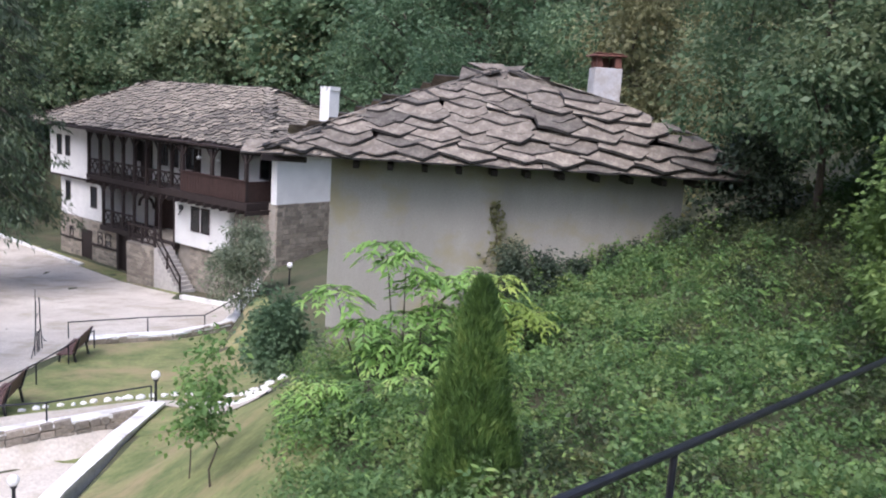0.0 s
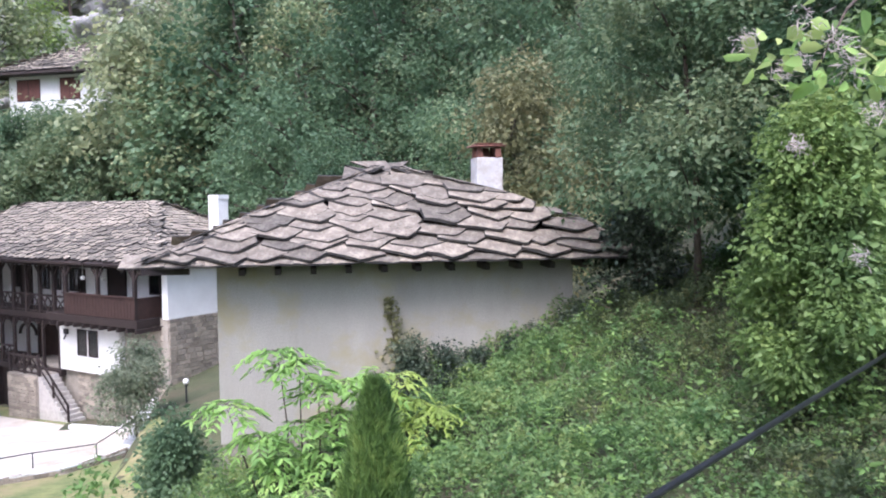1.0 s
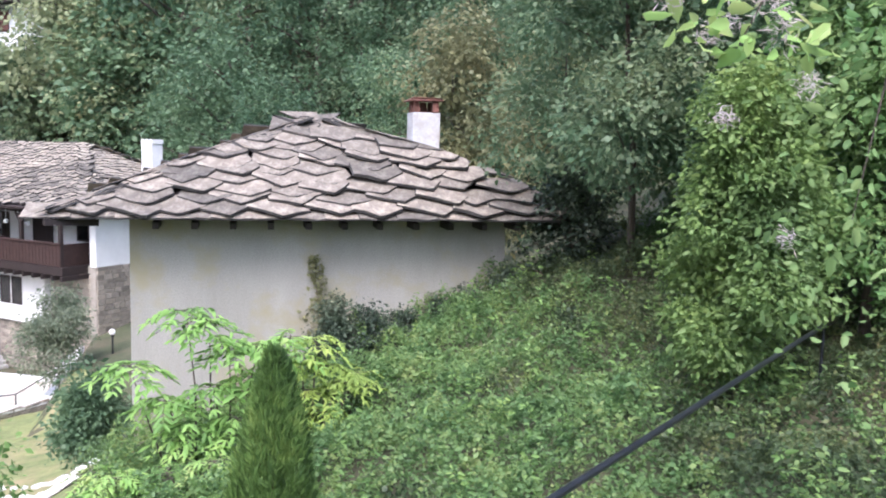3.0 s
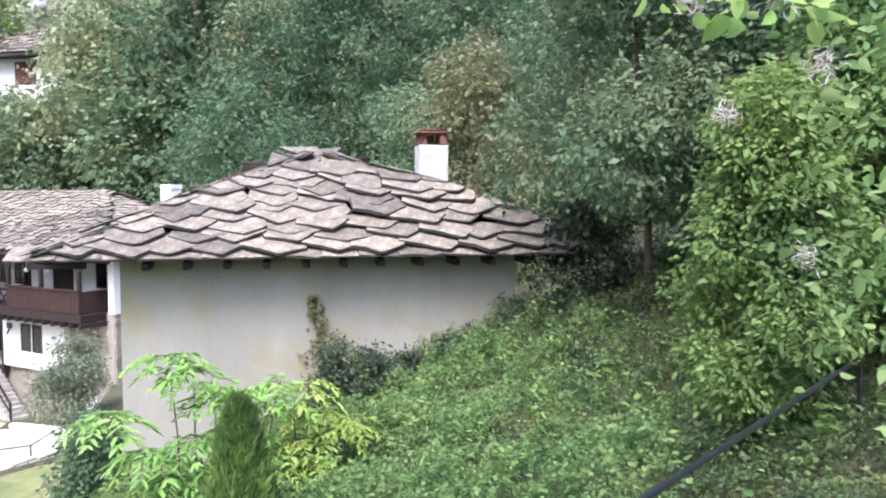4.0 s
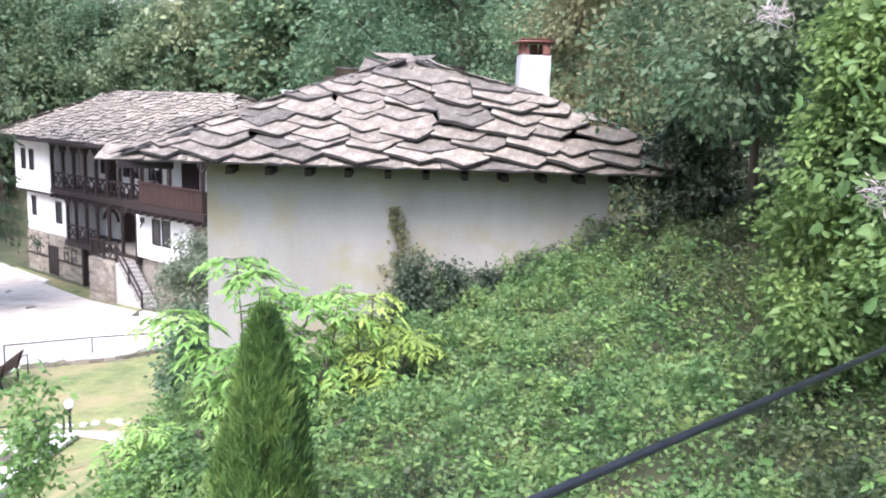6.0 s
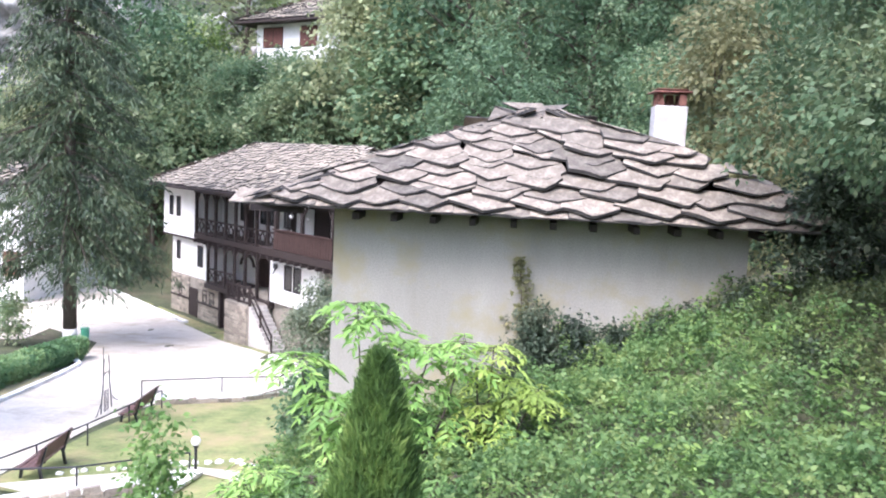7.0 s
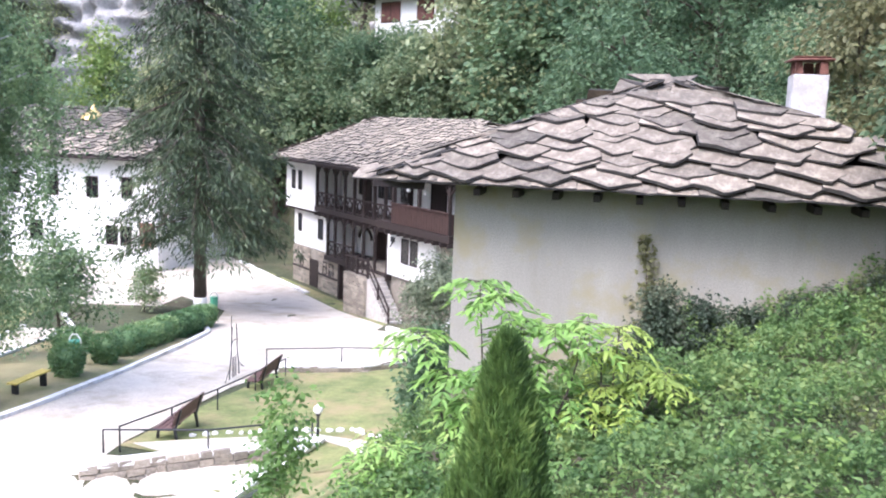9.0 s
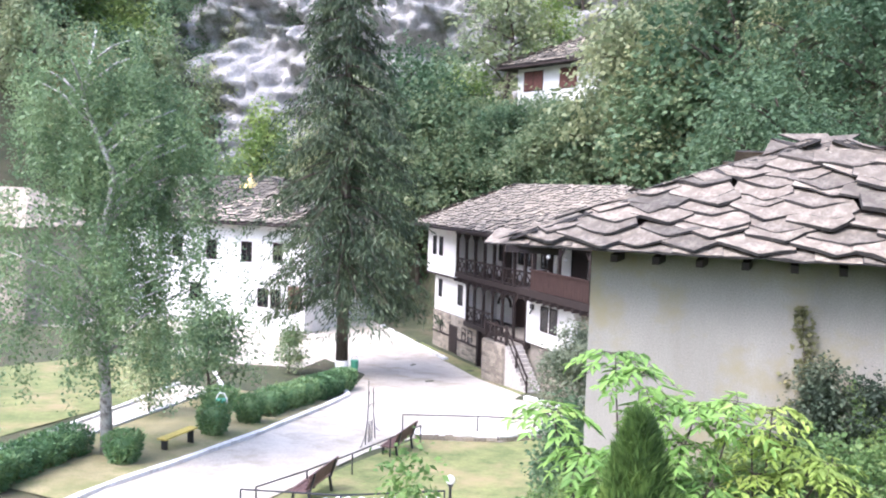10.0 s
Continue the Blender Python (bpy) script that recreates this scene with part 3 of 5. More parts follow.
def far_house():
    rng = np.random.default_rng(11)
    h = thing("house", FAR, "long white and stone house with dark wooden galleries and slab roof", "house")

    def wall(s0, s1, d0, d1, z0, z1, mat="whitewash", name="wall", label=""):
        bm = bmesh.new()
        box(bm, s0, s1, d0, d1, z0, z1)
        return part(name, bm, M[mat], h, label)

    # masonry
    wall(-0.1, 4.2, 0, 8, 2.5, 5.45, label="whitewashed jettied upper wall")
    wall(0.45, 5.5, 0.35, 8, 0.1, 2.46, label="whitewashed wall")
    base = wall(0.45, 8.9, 0.35, 8, -3.2, 0.06, "mortar", label="rubble stone base wall")
    wall(7.6, 9.6, 2.2, 8, 0.1, 2.5, "wood_brown", label="dark boarded wall at the back of the lower gallery")
    wall(5.55, 7.58, 2.2, 8, 0.1, 2.5, label="whitewashed wall at the back of the lower gallery")
    wall(9.62, 13.3, 2.2, 8, 0.1, 2.5, label="whitewashed wall at the back of the lower gallery")
    wall(4.25, 13.4, 1.7, 8, 2.86, 5.45, label="whitewashed wall at the back of the upper gallery")
    wall(13.45, 20.5, 1.2, 8, 3.12, 5.45, label="whitewashed wall at the back of the balcony")
    bay = wall(13.0, 17.5, 0, 8, 0.2, 2.72, label="whitewashed bay wall")
    wall(17.55, 20.5, 0.3, 8, 0.22, 3.08, "mortar", label="rubble stone wall under the balcony")
    base2 = wall(8.95, 20.5, 0.3, 8, -3.2, 0.16, "mortar", label="rubble stone base wall")
    wall(20.52, 20.9, 0.0, 8.0, 3.1, 5.5, label="whitewashed end wall")
    wall(20.52, 20.86, 0.0, 8.0, -3.2, 3.06, "mortar", label="rubble stone end wall")
    for a, b in ((0.47, 3.0), (4.2, 7.4)):
        bm = bmesh.new()
        box(bm, a, b, 0.2, 0.36, -1.32, -1.22)
        part("tie_beam", bm, M["wood_dark"], h, "dark timber band in the stone base")
    sm = stone_mesh_set(rng)
    stones(base, 0.47, 3.0, -2.5, 0.02, 0.34, rng, meshes=sm)
    stones(base, 4.2, 7.4, -2.5, 0.02, 0.34, rng, meshes=sm)
    stones(base2, 14.0, 20.4, -2.3, 0.1, 0.29, rng, meshes=sm)
    stones(base2, 17.6, 20.4, 0.25, 2.7, 0.29, rng, 0.24, 0.42, meshes=sm)
    # end wall stones (turned to the end face)
    z = -1.6
    while z < 3.0:
        hh = rng.uniform(0.16, 0.26)
        q = 0.02
        while q < 7.9:
            ww = rng.uniform(0.25, 0.55)
            ob = new("stone", sm[int(rng.integers(6))])
            ob.parent = base2
            ob.matrix_basis = pose(20.87, q + ww / 2, z + hh / 2, 0, 0, 90) @ Matrix.Diagonal((ww * 0.96, 0.11, hh * 0.96, 1))
            q += ww
        z += hh
    # windows and doors
    for s0, s1, z0, z1, d, n in ((0.75, 1.3, 3.65, 4.85, 0, 1), (1.75, 2.3, 3.65, 4.85, 0, 1), (1.05, 1.6, 0.95, 2.1, 0.35, 1), (3.95, 4.65, 0.8, 2.05, 0.35, 1),
                                (1.6, 2.05, -1.2, -0.55, 0.28, 1), (4.85, 5.4, -1.25, -0.45, 0.28, 1), (5.65, 6.3, -1.35, -0.45, 0.28, 1),
                                (14.4, 15.12, 0.98, 2.25, 0, 1), (15.25, 15.95, 0.98, 2.25, 0, 1),
                                (6.6, 7.3, 3.75, 4.95, 1.7, 2), (8.9, 9.7, 3.75, 4.95, 1.7, 2), (9.9, 10.7, 3.75, 4.95, 1.7, 2), (11.4, 12.2, 3.75, 4.95, 1.7, 2),
                                (18.2, 19.7, 3.95, 5.1, 1.2, 2), (11.2, 12.0, 0.9, 2.1, 2.2, 2), (9.5, 10.3, 0.9, 2.1, 2.2, 2)):
        window(h, s0, s1, z0, z1, d, n)
    for s0, s1, z0, z1, d in ((3.1, 4.1, -2.45, -0.65, 0.30), (7.5, 8.75, -2.45, -0.3, 0.30), (12.2, 13.0, 0.12, 2.1, 2.18), (7.2, 8.1, 2.88, 4.85, 1.68), (12.4, 13.2, 2.88, 4.85, 1.68), (15.3, 16.5, 3.14, 5.1, 1.18)):
        bm = bmesh.new()
        box(bm, s0, s1, d - 0.03, d + 0.06, z0, z1)
        box(bm, s0 - 0.08, s0, d - 0.06, d + 0.06, z0, z1 + 0.08)
        box(bm, s1, s1 + 0.08, d - 0.06, d + 0.06, z0, z1 + 0.08)
        box(bm, s0, s1, d - 0.06, d + 0.06, z1, z1 + 0.08)
        part("door", bm, M["wood_dark"], h, "dark plank door")
    # timber floors
    for s0, s1, d0, d1, z0, z1 in ((4.22, 13.45, -0.05, 1.7, 2.56, 2.84), (13.46, 20.0, -0.95, 1.2, 2.76, 3.1), (5.55, 12.98, 0.0, 2.2, -0.2, 0.08), (-0.15, 4.25, -0.03, 0.4, 2.38, 2.49)):
        bm = bmesh.new()
        box(bm, s0, s1, d0, d1, z0, z1)
        part("gallery_floor", bm, M["wood_dark"], h)
    for s in np.arange(4.6, 20.4, 0.62):
        bm = bmesh.new()
        dd, zz = (-1.1, 2.66) if s > 13.5 else (-0.25, 2.44)
        box(bm, s - 0.06, s + 0.06, dd, 0.5, zz - 0.1, zz + 0.09)
        part("joist", bm, M["wood_dark"], h)
    # eave board and beam
    bm = bmesh.new()
    box(bm, 4.25, 20.7, -0.08, 0.08, 5.2, 5.44)
    part("eave_beam", bm, M["wood_dark"], h)

    def post(s, d, z0, z1, w=0.15):
        bm = bmesh.new()
        box(bm, s - w / 2, s + w / 2, d - w / 2, d + w / 2, z0, z1)
        # small braces to the beam
        for sg in (-1, 1):
            beam(bm, (s + sg * 0.05, d, z1 - 0.42), (s + sg * 0.38, d, z1 - 0.02), 0.08)
        part("post", bm, M["wood_dark"], h)

    def rails(s0, s1, d, z, crosses=True):
        r = new("railing")
        r.parent = h
        tagged(r, "railing of crossed laths")
        for q0, q1 in ((0.82, 0.92), (0.06, 0.13)):
            bm = bmesh.new()
            box(bm, s0, s1, d - 0.04, d + 0.04, z + q0, z + q1)
            part("rail", bm, M["wood_dark"], r)
        n = max(1, round((s1 - s0) / 0.55))
        for k in range(n):
            a, b = s0 + (s1 - s0) * k / n, s0 + (s1 - s0) * (k + 1) / n
            for p, q, o in ((0.12, 0.82, 0.0), (0.82, 0.12, 0.03)):
                bm = bmesh.new()
                beam(bm, (a, d + o, z + p), (b, d + o, z + q), 0.045)
                part("lath", bm, M["wood_dark"], r)

    ups = [4.35, 5.6, 6.8, 8.0, 9.15, 10.3, 11.45, 12.6, 13.5]
    for s in ups:
        post(s, 0.05, 2.84, 5.2)
    for a, b in zip(ups, ups[1:]):
        rails(a + 0.08, b - 0.08, 0.05, 2.84)
    for s in (14.85, 17.2, 19.75):
        post(s, -0.8, 3.1, 5.3)
    bm = bmesh.new()
    box(bm, 14.8, 19.8, -0.9, -0.84, 3.12, 4.05)
    for s in np.arange(14.95, 19.75, 0.22):
        box(bm, s - 0.012, s + 0.012, -0.915, -0.89, 3.14, 4.03)
    box(bm, 14.75, 19.85, -0.96, -0.82, 4.05, 4.12)
    box(bm, 19.74, 19.8, -0.84, 1.0, 3.12, 4.05)
    box(bm, 14.8, 14.86, -0.84, 0.0, 3.12, 4.05)
    part("parapet", bm, M["wood_brown"], h, "brown boarded balcony parapet")
    for s in (15.4, 16.9):
        bm = bmesh.new()
        bmesh.ops.create_uvsphere(bm, u_segments=12, v_segments=8, radius=0.11, matrix=Matrix.Translation((s, -0.3, 4.75)))
        tube(bm, [(s, -0.3, 4.84), (s, -0.3, 5.4)], [0.012, 0.012], 6)
        part("hanging_globe", bm, M["globe"], h, "white globe lamp hanging in the gallery", True)
    bm = bmesh.new()
    box(bm, 13.45, 13.75, -0.1, -0.02, 1.95, 2.2)
    beam(bm, (13.6, -0.05, 1.95), (13.6, -0.2, 1.7), 0.05)
    part("wall_lantern", bm, M["iron"], h, "dark iron lantern on the white wall")
    lows = [5.8, 6.75, 7.9, 9.0]
    for s in lows:
        post(s, 0.1, 0.08, 2.44, 0.14)
    for a, b in zip(lows, lows[1:]):
        rails(a + 0.07, b - 0.07, 0.1, 0.08)
    for s, z0 in ((8.85, -2.5), (7.35, -2.5)):
        bm = bmesh.new()
        box(bm, s - 0.1, s + 0.1, 0.05, 0.25, z0, -0.2)
        part("post", bm, M["wood_dark"], h)
    # stair with stone pier
    pier = wall(10.3, 12.7, -1.05, 0.25, -3.2, -0.02, "mortar", "stair_pier", "rubble stone landing wall")
    stones(pier, 10.32, 12.68, -2.5, -0.05, -1.06, rng, meshes=sm)
    n = 11
    stair = new("stair")
    stair.parent = h
    for k in range(n):
        z1 = -0.06 - k * 0.185
        bm = bmesh.new()
        box(bm, 12.702 + k * 0.2, 12.7 + (k + 1) * 0.2, -1.0, -0.06, -3.0, z1)
        part("step", bm, M["stone_pale"], stair, "worn stone step" if k == 0 else "")
    bm = bmesh.new()
    d = -0.95
    beam(bm, (12.7, d, 0.85), (12.7 + n * 0.2, d, 0.85 - n * 0.185), 0.07)
    beam(bm, (12.7, d, 0.4), (12.7 + n * 0.2, d, 0.4 - n * 0.185), 0.05)
    for k in (0, 5.5, 11):
        beam(bm, (12.7 + k * 0.2, d, -0.06 - k * 0.185), (12.7 + k * 0.2, d, 0.9 - k * 0.185), 0.08)
    part("stair_railing", bm, M["wood_dark"], h)
    rails(10.3, 12.65, -0.95, -0.02)
    for s in (10.3, 11.5, 12.66):
        bm = bmesh.new()
        box(bm, s - 0.06, s + 0.06, -1.0, -0.88, -0.02, 1.0)
        part("newel", bm, M["wood_dark"], h)
    for s, z1 in ((10.2, 2.44), (11.5, 2.44), (12.85, 2.44)):
        post(s, 0.1, 0.08, z1, 0.14)
    # boarded arch over the porch
    for k in range(7):
        a0, a1 = math.pi * k / 7, math.pi * (k + 1) / 7
        bm = bmesh.new()
        beam(bm, (8.4 + 0.75 * math.cos(a0), 1.2, 1.35 + 0.6 * math.sin(a0)), (8.4 + 0.75 * math.cos(a1), 1.2, 1.35 + 0.6 * math.sin(a1)), 0.1, 0.12)
        part("arch_board", bm, M["wood_dark"], h)
    # roof
    R = (-0.85, 21.5, -1.0, 9.0, 5.52, 4.4, 15.4, 4.0, 8.2)
    bm = bmesh.new()
    roof_core(bm, *R)
    roof = part("roof", bm, M["wood_dark"], h, "grey-brown stone slab hip roof")
    poses = lay_slabs(roof, None, hip_slopes(*R), 0.46, 0.30, rng, slant=8, jitter=0.9)
    poses.sort(key=lambda q: q[0].y - 0.3 * q[0].x)
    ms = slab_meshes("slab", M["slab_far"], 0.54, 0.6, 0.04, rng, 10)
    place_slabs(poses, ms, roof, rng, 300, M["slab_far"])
    for s, d, z1, w in ((19.2, 4.6, 8.35, 0.34), (2.6, 6.0, 8.1, 0.22)):
        bm = bmesh.new()
        box(bm, s - w, s + w, d - w, d + w, 5.6, z1)
        bevelled(bm, 0.02)
        for k in range(3):
            box(bm, s - w + k * w * 0.8, s - w + k * w * 0.8 + 0.18, d - w, d + w, z1, z1 + 0.2)
        part("chimney", bm, M["whitewash" if w > 0.3 else "stone"], h, "whitewashed chimney with brick teeth" if w > 0.3 else "grey stone chimney")


far_house()


# ---- the house on the slope above ----
def upper_house():
    rng = np.random.default_rng(21)
    a, b = Vector((-18.0, 65.8)), Vector((-6.6, 60.0))
    u = (b - a).normalized()
    m = Matrix(((u.x, -u.y, 0, a.x), (u.y, u.x, 0, a.y), (0, 0, 1, 0), (0, 0, 0, 1)))
    h = thing("house", m, "white house with brown shuttered windows among trees on the slope", "house")
    bm = bmesh.new()
    box(bm, -0.35, 16.0, 0, 8, 6.0, 17.72)
    part("wall", bm, M["whitewash"], h)
    for s0, s1 in ((0.35, 2.45), (4.2, 5.95)):
        win = window(h, s0, s1, 15.8, 17.4, 0, 2, "wood_brown", 0.1)
        for k in (0, 1):
            bm = bmesh.new()
            w = (s1 - s0) / 2
            box(bm, s0 + k * w + 0.03, s0 + (k + 1) * w - 0.03, -0.07, -0.04, 15.88, 17.32)
            bevelled(bm, 0.012)
            part("shutter", bm, M["shutter"], win, "brown louvred shutter")
    R = (-1.9, 17.4, -1.1, 9.0, 17.8, 3.7, 12.6, 4.0, 20.5)
    bm = bmesh.new()
    roof_core(bm, *R, th=0.16)
    roof = part("roof", bm, M["wood_dark"], h, "grey slab hip roof")
    poses = lay_slabs(roof, None, hip_slopes(*R), 0.6, 0.42, rng, slant=8)
    poses.sort(key=lambda q: q[0].y)
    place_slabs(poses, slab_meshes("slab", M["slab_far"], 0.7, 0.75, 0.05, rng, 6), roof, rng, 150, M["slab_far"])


upper_house()


# ---- the church-like white building by the spruce ----
def white_building():
    rng = np.random.default_rng(31)
    h = thing("building", pose(0, 0, 0), "white two-storey building with a low slab roof beside a road", "building")
    bm = bmesh.new()
    box(bm, -46, -26.8, 48, 58, -3.0, 5.0)
    part("wall", bm, M["whitewash"], h)
    for s0, s1, z0, z1 in ((-32.0, -31.1, 2.4, 3.8), (-29.4, -28.6, 2.45, 3.85), (-30.6, -29.7, -0.65, 0.65), (-29.55, -28.7, -0.65, 0.65), (-35.0, -34.1, 2.4, 3.8), (-38.0, -37.1, 2.4, 3.8), (-36.4, -35.4, -0.65, 0.65), (-40.5, -39.5, -0.65, 0.65)):
        window(h, s0, s1, z0, z1, 48, 2, "wood_brown")
    bm = bmesh.new()
    box(bm, -28.1, -27.0, 47.93, 48.05, -0.6, 0.95)
    part("notice_board", bm, M["brick"], h, "red and brown painted notice board")
    R = (-47, -25.9, 47.1, 59, 5.05, -41, -32.5, 53, 8.2)
    bm = bmesh.new()
    roof_core(bm, *R)
    roof = part("roof", bm, M["wood_dark"], h, "grey slab roof")
    poses = lay_slabs(roof, None, hip_slopes(*R), 0.6, 0.42, rng, slant=8)
    poses.sort(key=lambda q: q[0].y - 0.5 * q[0].x)
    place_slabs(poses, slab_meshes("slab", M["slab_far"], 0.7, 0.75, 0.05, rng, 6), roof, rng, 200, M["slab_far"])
    # gilt roof lantern
    bm = bmesh.new()
    tube(bm, [(-34.2, 52, 7.4), (-34.2, 52, 7.7), (-34.2, 52, 8.0), (-34.2, 52, 8.5)], [0.9, 0.75, 0.3, 0.05], 12)
    part("lantern_cap", bm, M["gilt"], h, "gilt pointed roof cap")


white_building()


# ---- trees ----
def limb_set(rng, height, base_r, spread, n, start=0.3, lift=0.5):
    """Trunk and limbs in one mesh; also the limb tips."""
    bm = bmesh.new()
    pts, rad = [], []
    for k in range(7):
        f = k / 6
        pts.append(Vector((0.06 * height * f * rng.normal() * 0.5, 0.06 * height * f * rng.normal() * 0.5, height * f * 0.9 - 0.3)))
        rad.append(base_r * (1 - 0.85 * f))
    tube(bm, pts, rad, 8)
    tips = []
    for k in range(n):
        f = start + (0.95 - start) * k / n
        i = min(int(f * 6), 5)
        p = pts[i].lerp(pts[i + 1], f * 6 - i)
        a = rng.uniform(0, math.tau)
        ln = spread * (1.05 - 0.6 * f) * rng.uniform(0.7, 1.1)
        q = p + Vector((math.cos(a) * ln * 0.55, math.sin(a) * ln * 0.55, ln * lift * 0.7))
        e = p + Vector((math.cos(a) * ln, math.sin(a) * ln, ln * lift))
        tube(bm, [p, q, e], [base_r * 0.4 * (1 - f * 0.5), base_r * 0.22, base_r * 0.06], 5)
        tips += [q, e]
    return bm, tips


def broadleaf(name, rng, height, spread, leaf, count, mat, base_r=None, start=0.25, lobes=16, low=0.15, droop=0.35, aspect=0.55, bark="bark"):
    """Meshes of a broad-leaved tree: trunk with limbs, and a crown of leaves in clumps."""
    bm, tips = limb_set(rng, height, base_r or height * 0.022, spread, 14, start)
    trunk = finish(bm, "trunk", M[bark], True)
    cen, rad = [], []
    for t in tips:
        cen.append(np.array(t))
        rad.append(spread * rng.uniform(0.22, 0.4))
    for k in range(lobes):
        f = low + (1 - low) * rng.random() ** 0.8
        w = spread * (1.0 - 0.75 * max(0, f - 0.35) / 0.65) * (0.7 + 0.3 * min(1, f / 0.3))
        a = rng.uniform(0, math.tau)
        r = w * rng.uniform(0.35, 0.95)
        cen.append(np.array((math.cos(a) * r, math.sin(a) * r, height * f)))
        rad.append(spread * rng.uniform(0.22, 0.42))
    cen, rad = np.array(cen), np.array(rad)
    # twigs on the lobes' skins, then leaves round each twig
    twigs = count // 14
    pick = rng.choice(len(cen), twigs, p=rad ** 2 / (rad ** 2).sum())
    d = rng.normal(size=(twigs, 3))
    d /= np.linalg.norm(d, axis=1)[:, None]
    d[:, 2] = d[:, 2] * 0.85 + 0.1
    tw = cen[pick] + d * (rad[pick] * rng.uniform(0.72, 1.06, twigs))[:, None]
    pts = np.repeat(tw, 14, 0) + rng.normal(size=(twigs * 14, 3)) * leaf * np.array([1.5, 1.5, 1.1])
    head = np.repeat(d, 14, 0) * 0.7
    v, f = (full_leaves if leaf < 0.075 else leaves)(rng, pts, leaf, aspect, droop, 0.5, heading=head)
    crown = from_arrays("crown", v, f, mat)
    return trunk, crown


def conifer(rng, height, spread, mat, layers=44, start=0.18):
    """A spruce: tiers of drooping boughs hung with short twigs."""
    bm = bmesh.new()
    tube(bm, [(0, 0, -0.4), (0, 0, height * 0.3), (0.05, 0, height * 0.65), (0, 0.05, height)], [height * 0.013, height * 0.011, height * 0.007, 0.02], 10)
    V, F, n = [], [], 0
    pts, heads = [], []
    for k in range(layers):
        f = start + (1 - start) * (k / layers) ** 1.05
        reach = spread * (1 - f) ** 0.75 * rng.uniform(0.85, 1.1)
        if k < 3:
            reach *= 0.75 + 0.08 * k
        for j in range(7):
            a = rng.uniform(0, math.tau)
            L = reach * rng.uniform(0.65, 1.1)
            z0 = height * f
            q = []
            for i in range(6):
                g = i / 5
                q.append(Vector((math.cos(a) * L * g, math.sin(a) * L * g, z0 - L * (0.42 * g - 0.10 * math.sin(g * 3.1)) + (0.12 * L * max(0, g - 0.7)))))
            tube(bm, q, [0.05 * (1 - 0.8 * i / 5) * (1 - f * 0.6) for i in range(6)], 4)
            m = int(300 * L / spread) + 50
            g = rng.random(m) ** 0.7
            idx = np.minimum((g * 5).astype(int), 4)
            fr = g * 5 - idx
            qq = np.array(q)
            p = qq[idx] * (1 - fr)[:, None] + qq[idx + 1] * fr[:, None]
            side = np.array([-math.sin(a), math.cos(a), 0])
            off = rng.normal(size=m) * 0.20 * L * (0.3 + g * 0.4)
            p = p + side * off[:, None]
            p[:, 2] -= np.abs(off) * 0.35 + rng.random(m) * 0.35 * (0.3 + g)
            pts.append(p)
            hd = np.tile(np.array([math.cos(a) * 0.5, math.sin(a) * 0.5, -0.75]), (m, 1)) + side * np.sign(off)[:, None] * 0.4
            heads.append(hd)
    pts, heads = np.concatenate(pts), np.concatenate(heads)
    v, f = leaves(rng, pts, 0.25, 0.22, 0.5, 0.35, heading=heads)
    return finish(bm, "trunk", M["bark"], True), from_arrays("crown", v, f, mat)


def tree(name, meshes, m, label, group=""):
    t = thing(name, m, label, "tree", group)
    for nm, me in zip(("trunk", "crown"), meshes):
        ob = new(nm, me)
        ob.parent = t
    return t


def at(x, y, dz=0.0, rz=0.0, s=1.0, sz=None):
    return pose(x, y, ground_z(x, y) + dz, 0, 0, rz) @ Matrix.Diagonal((s, s, sz or s, 1))


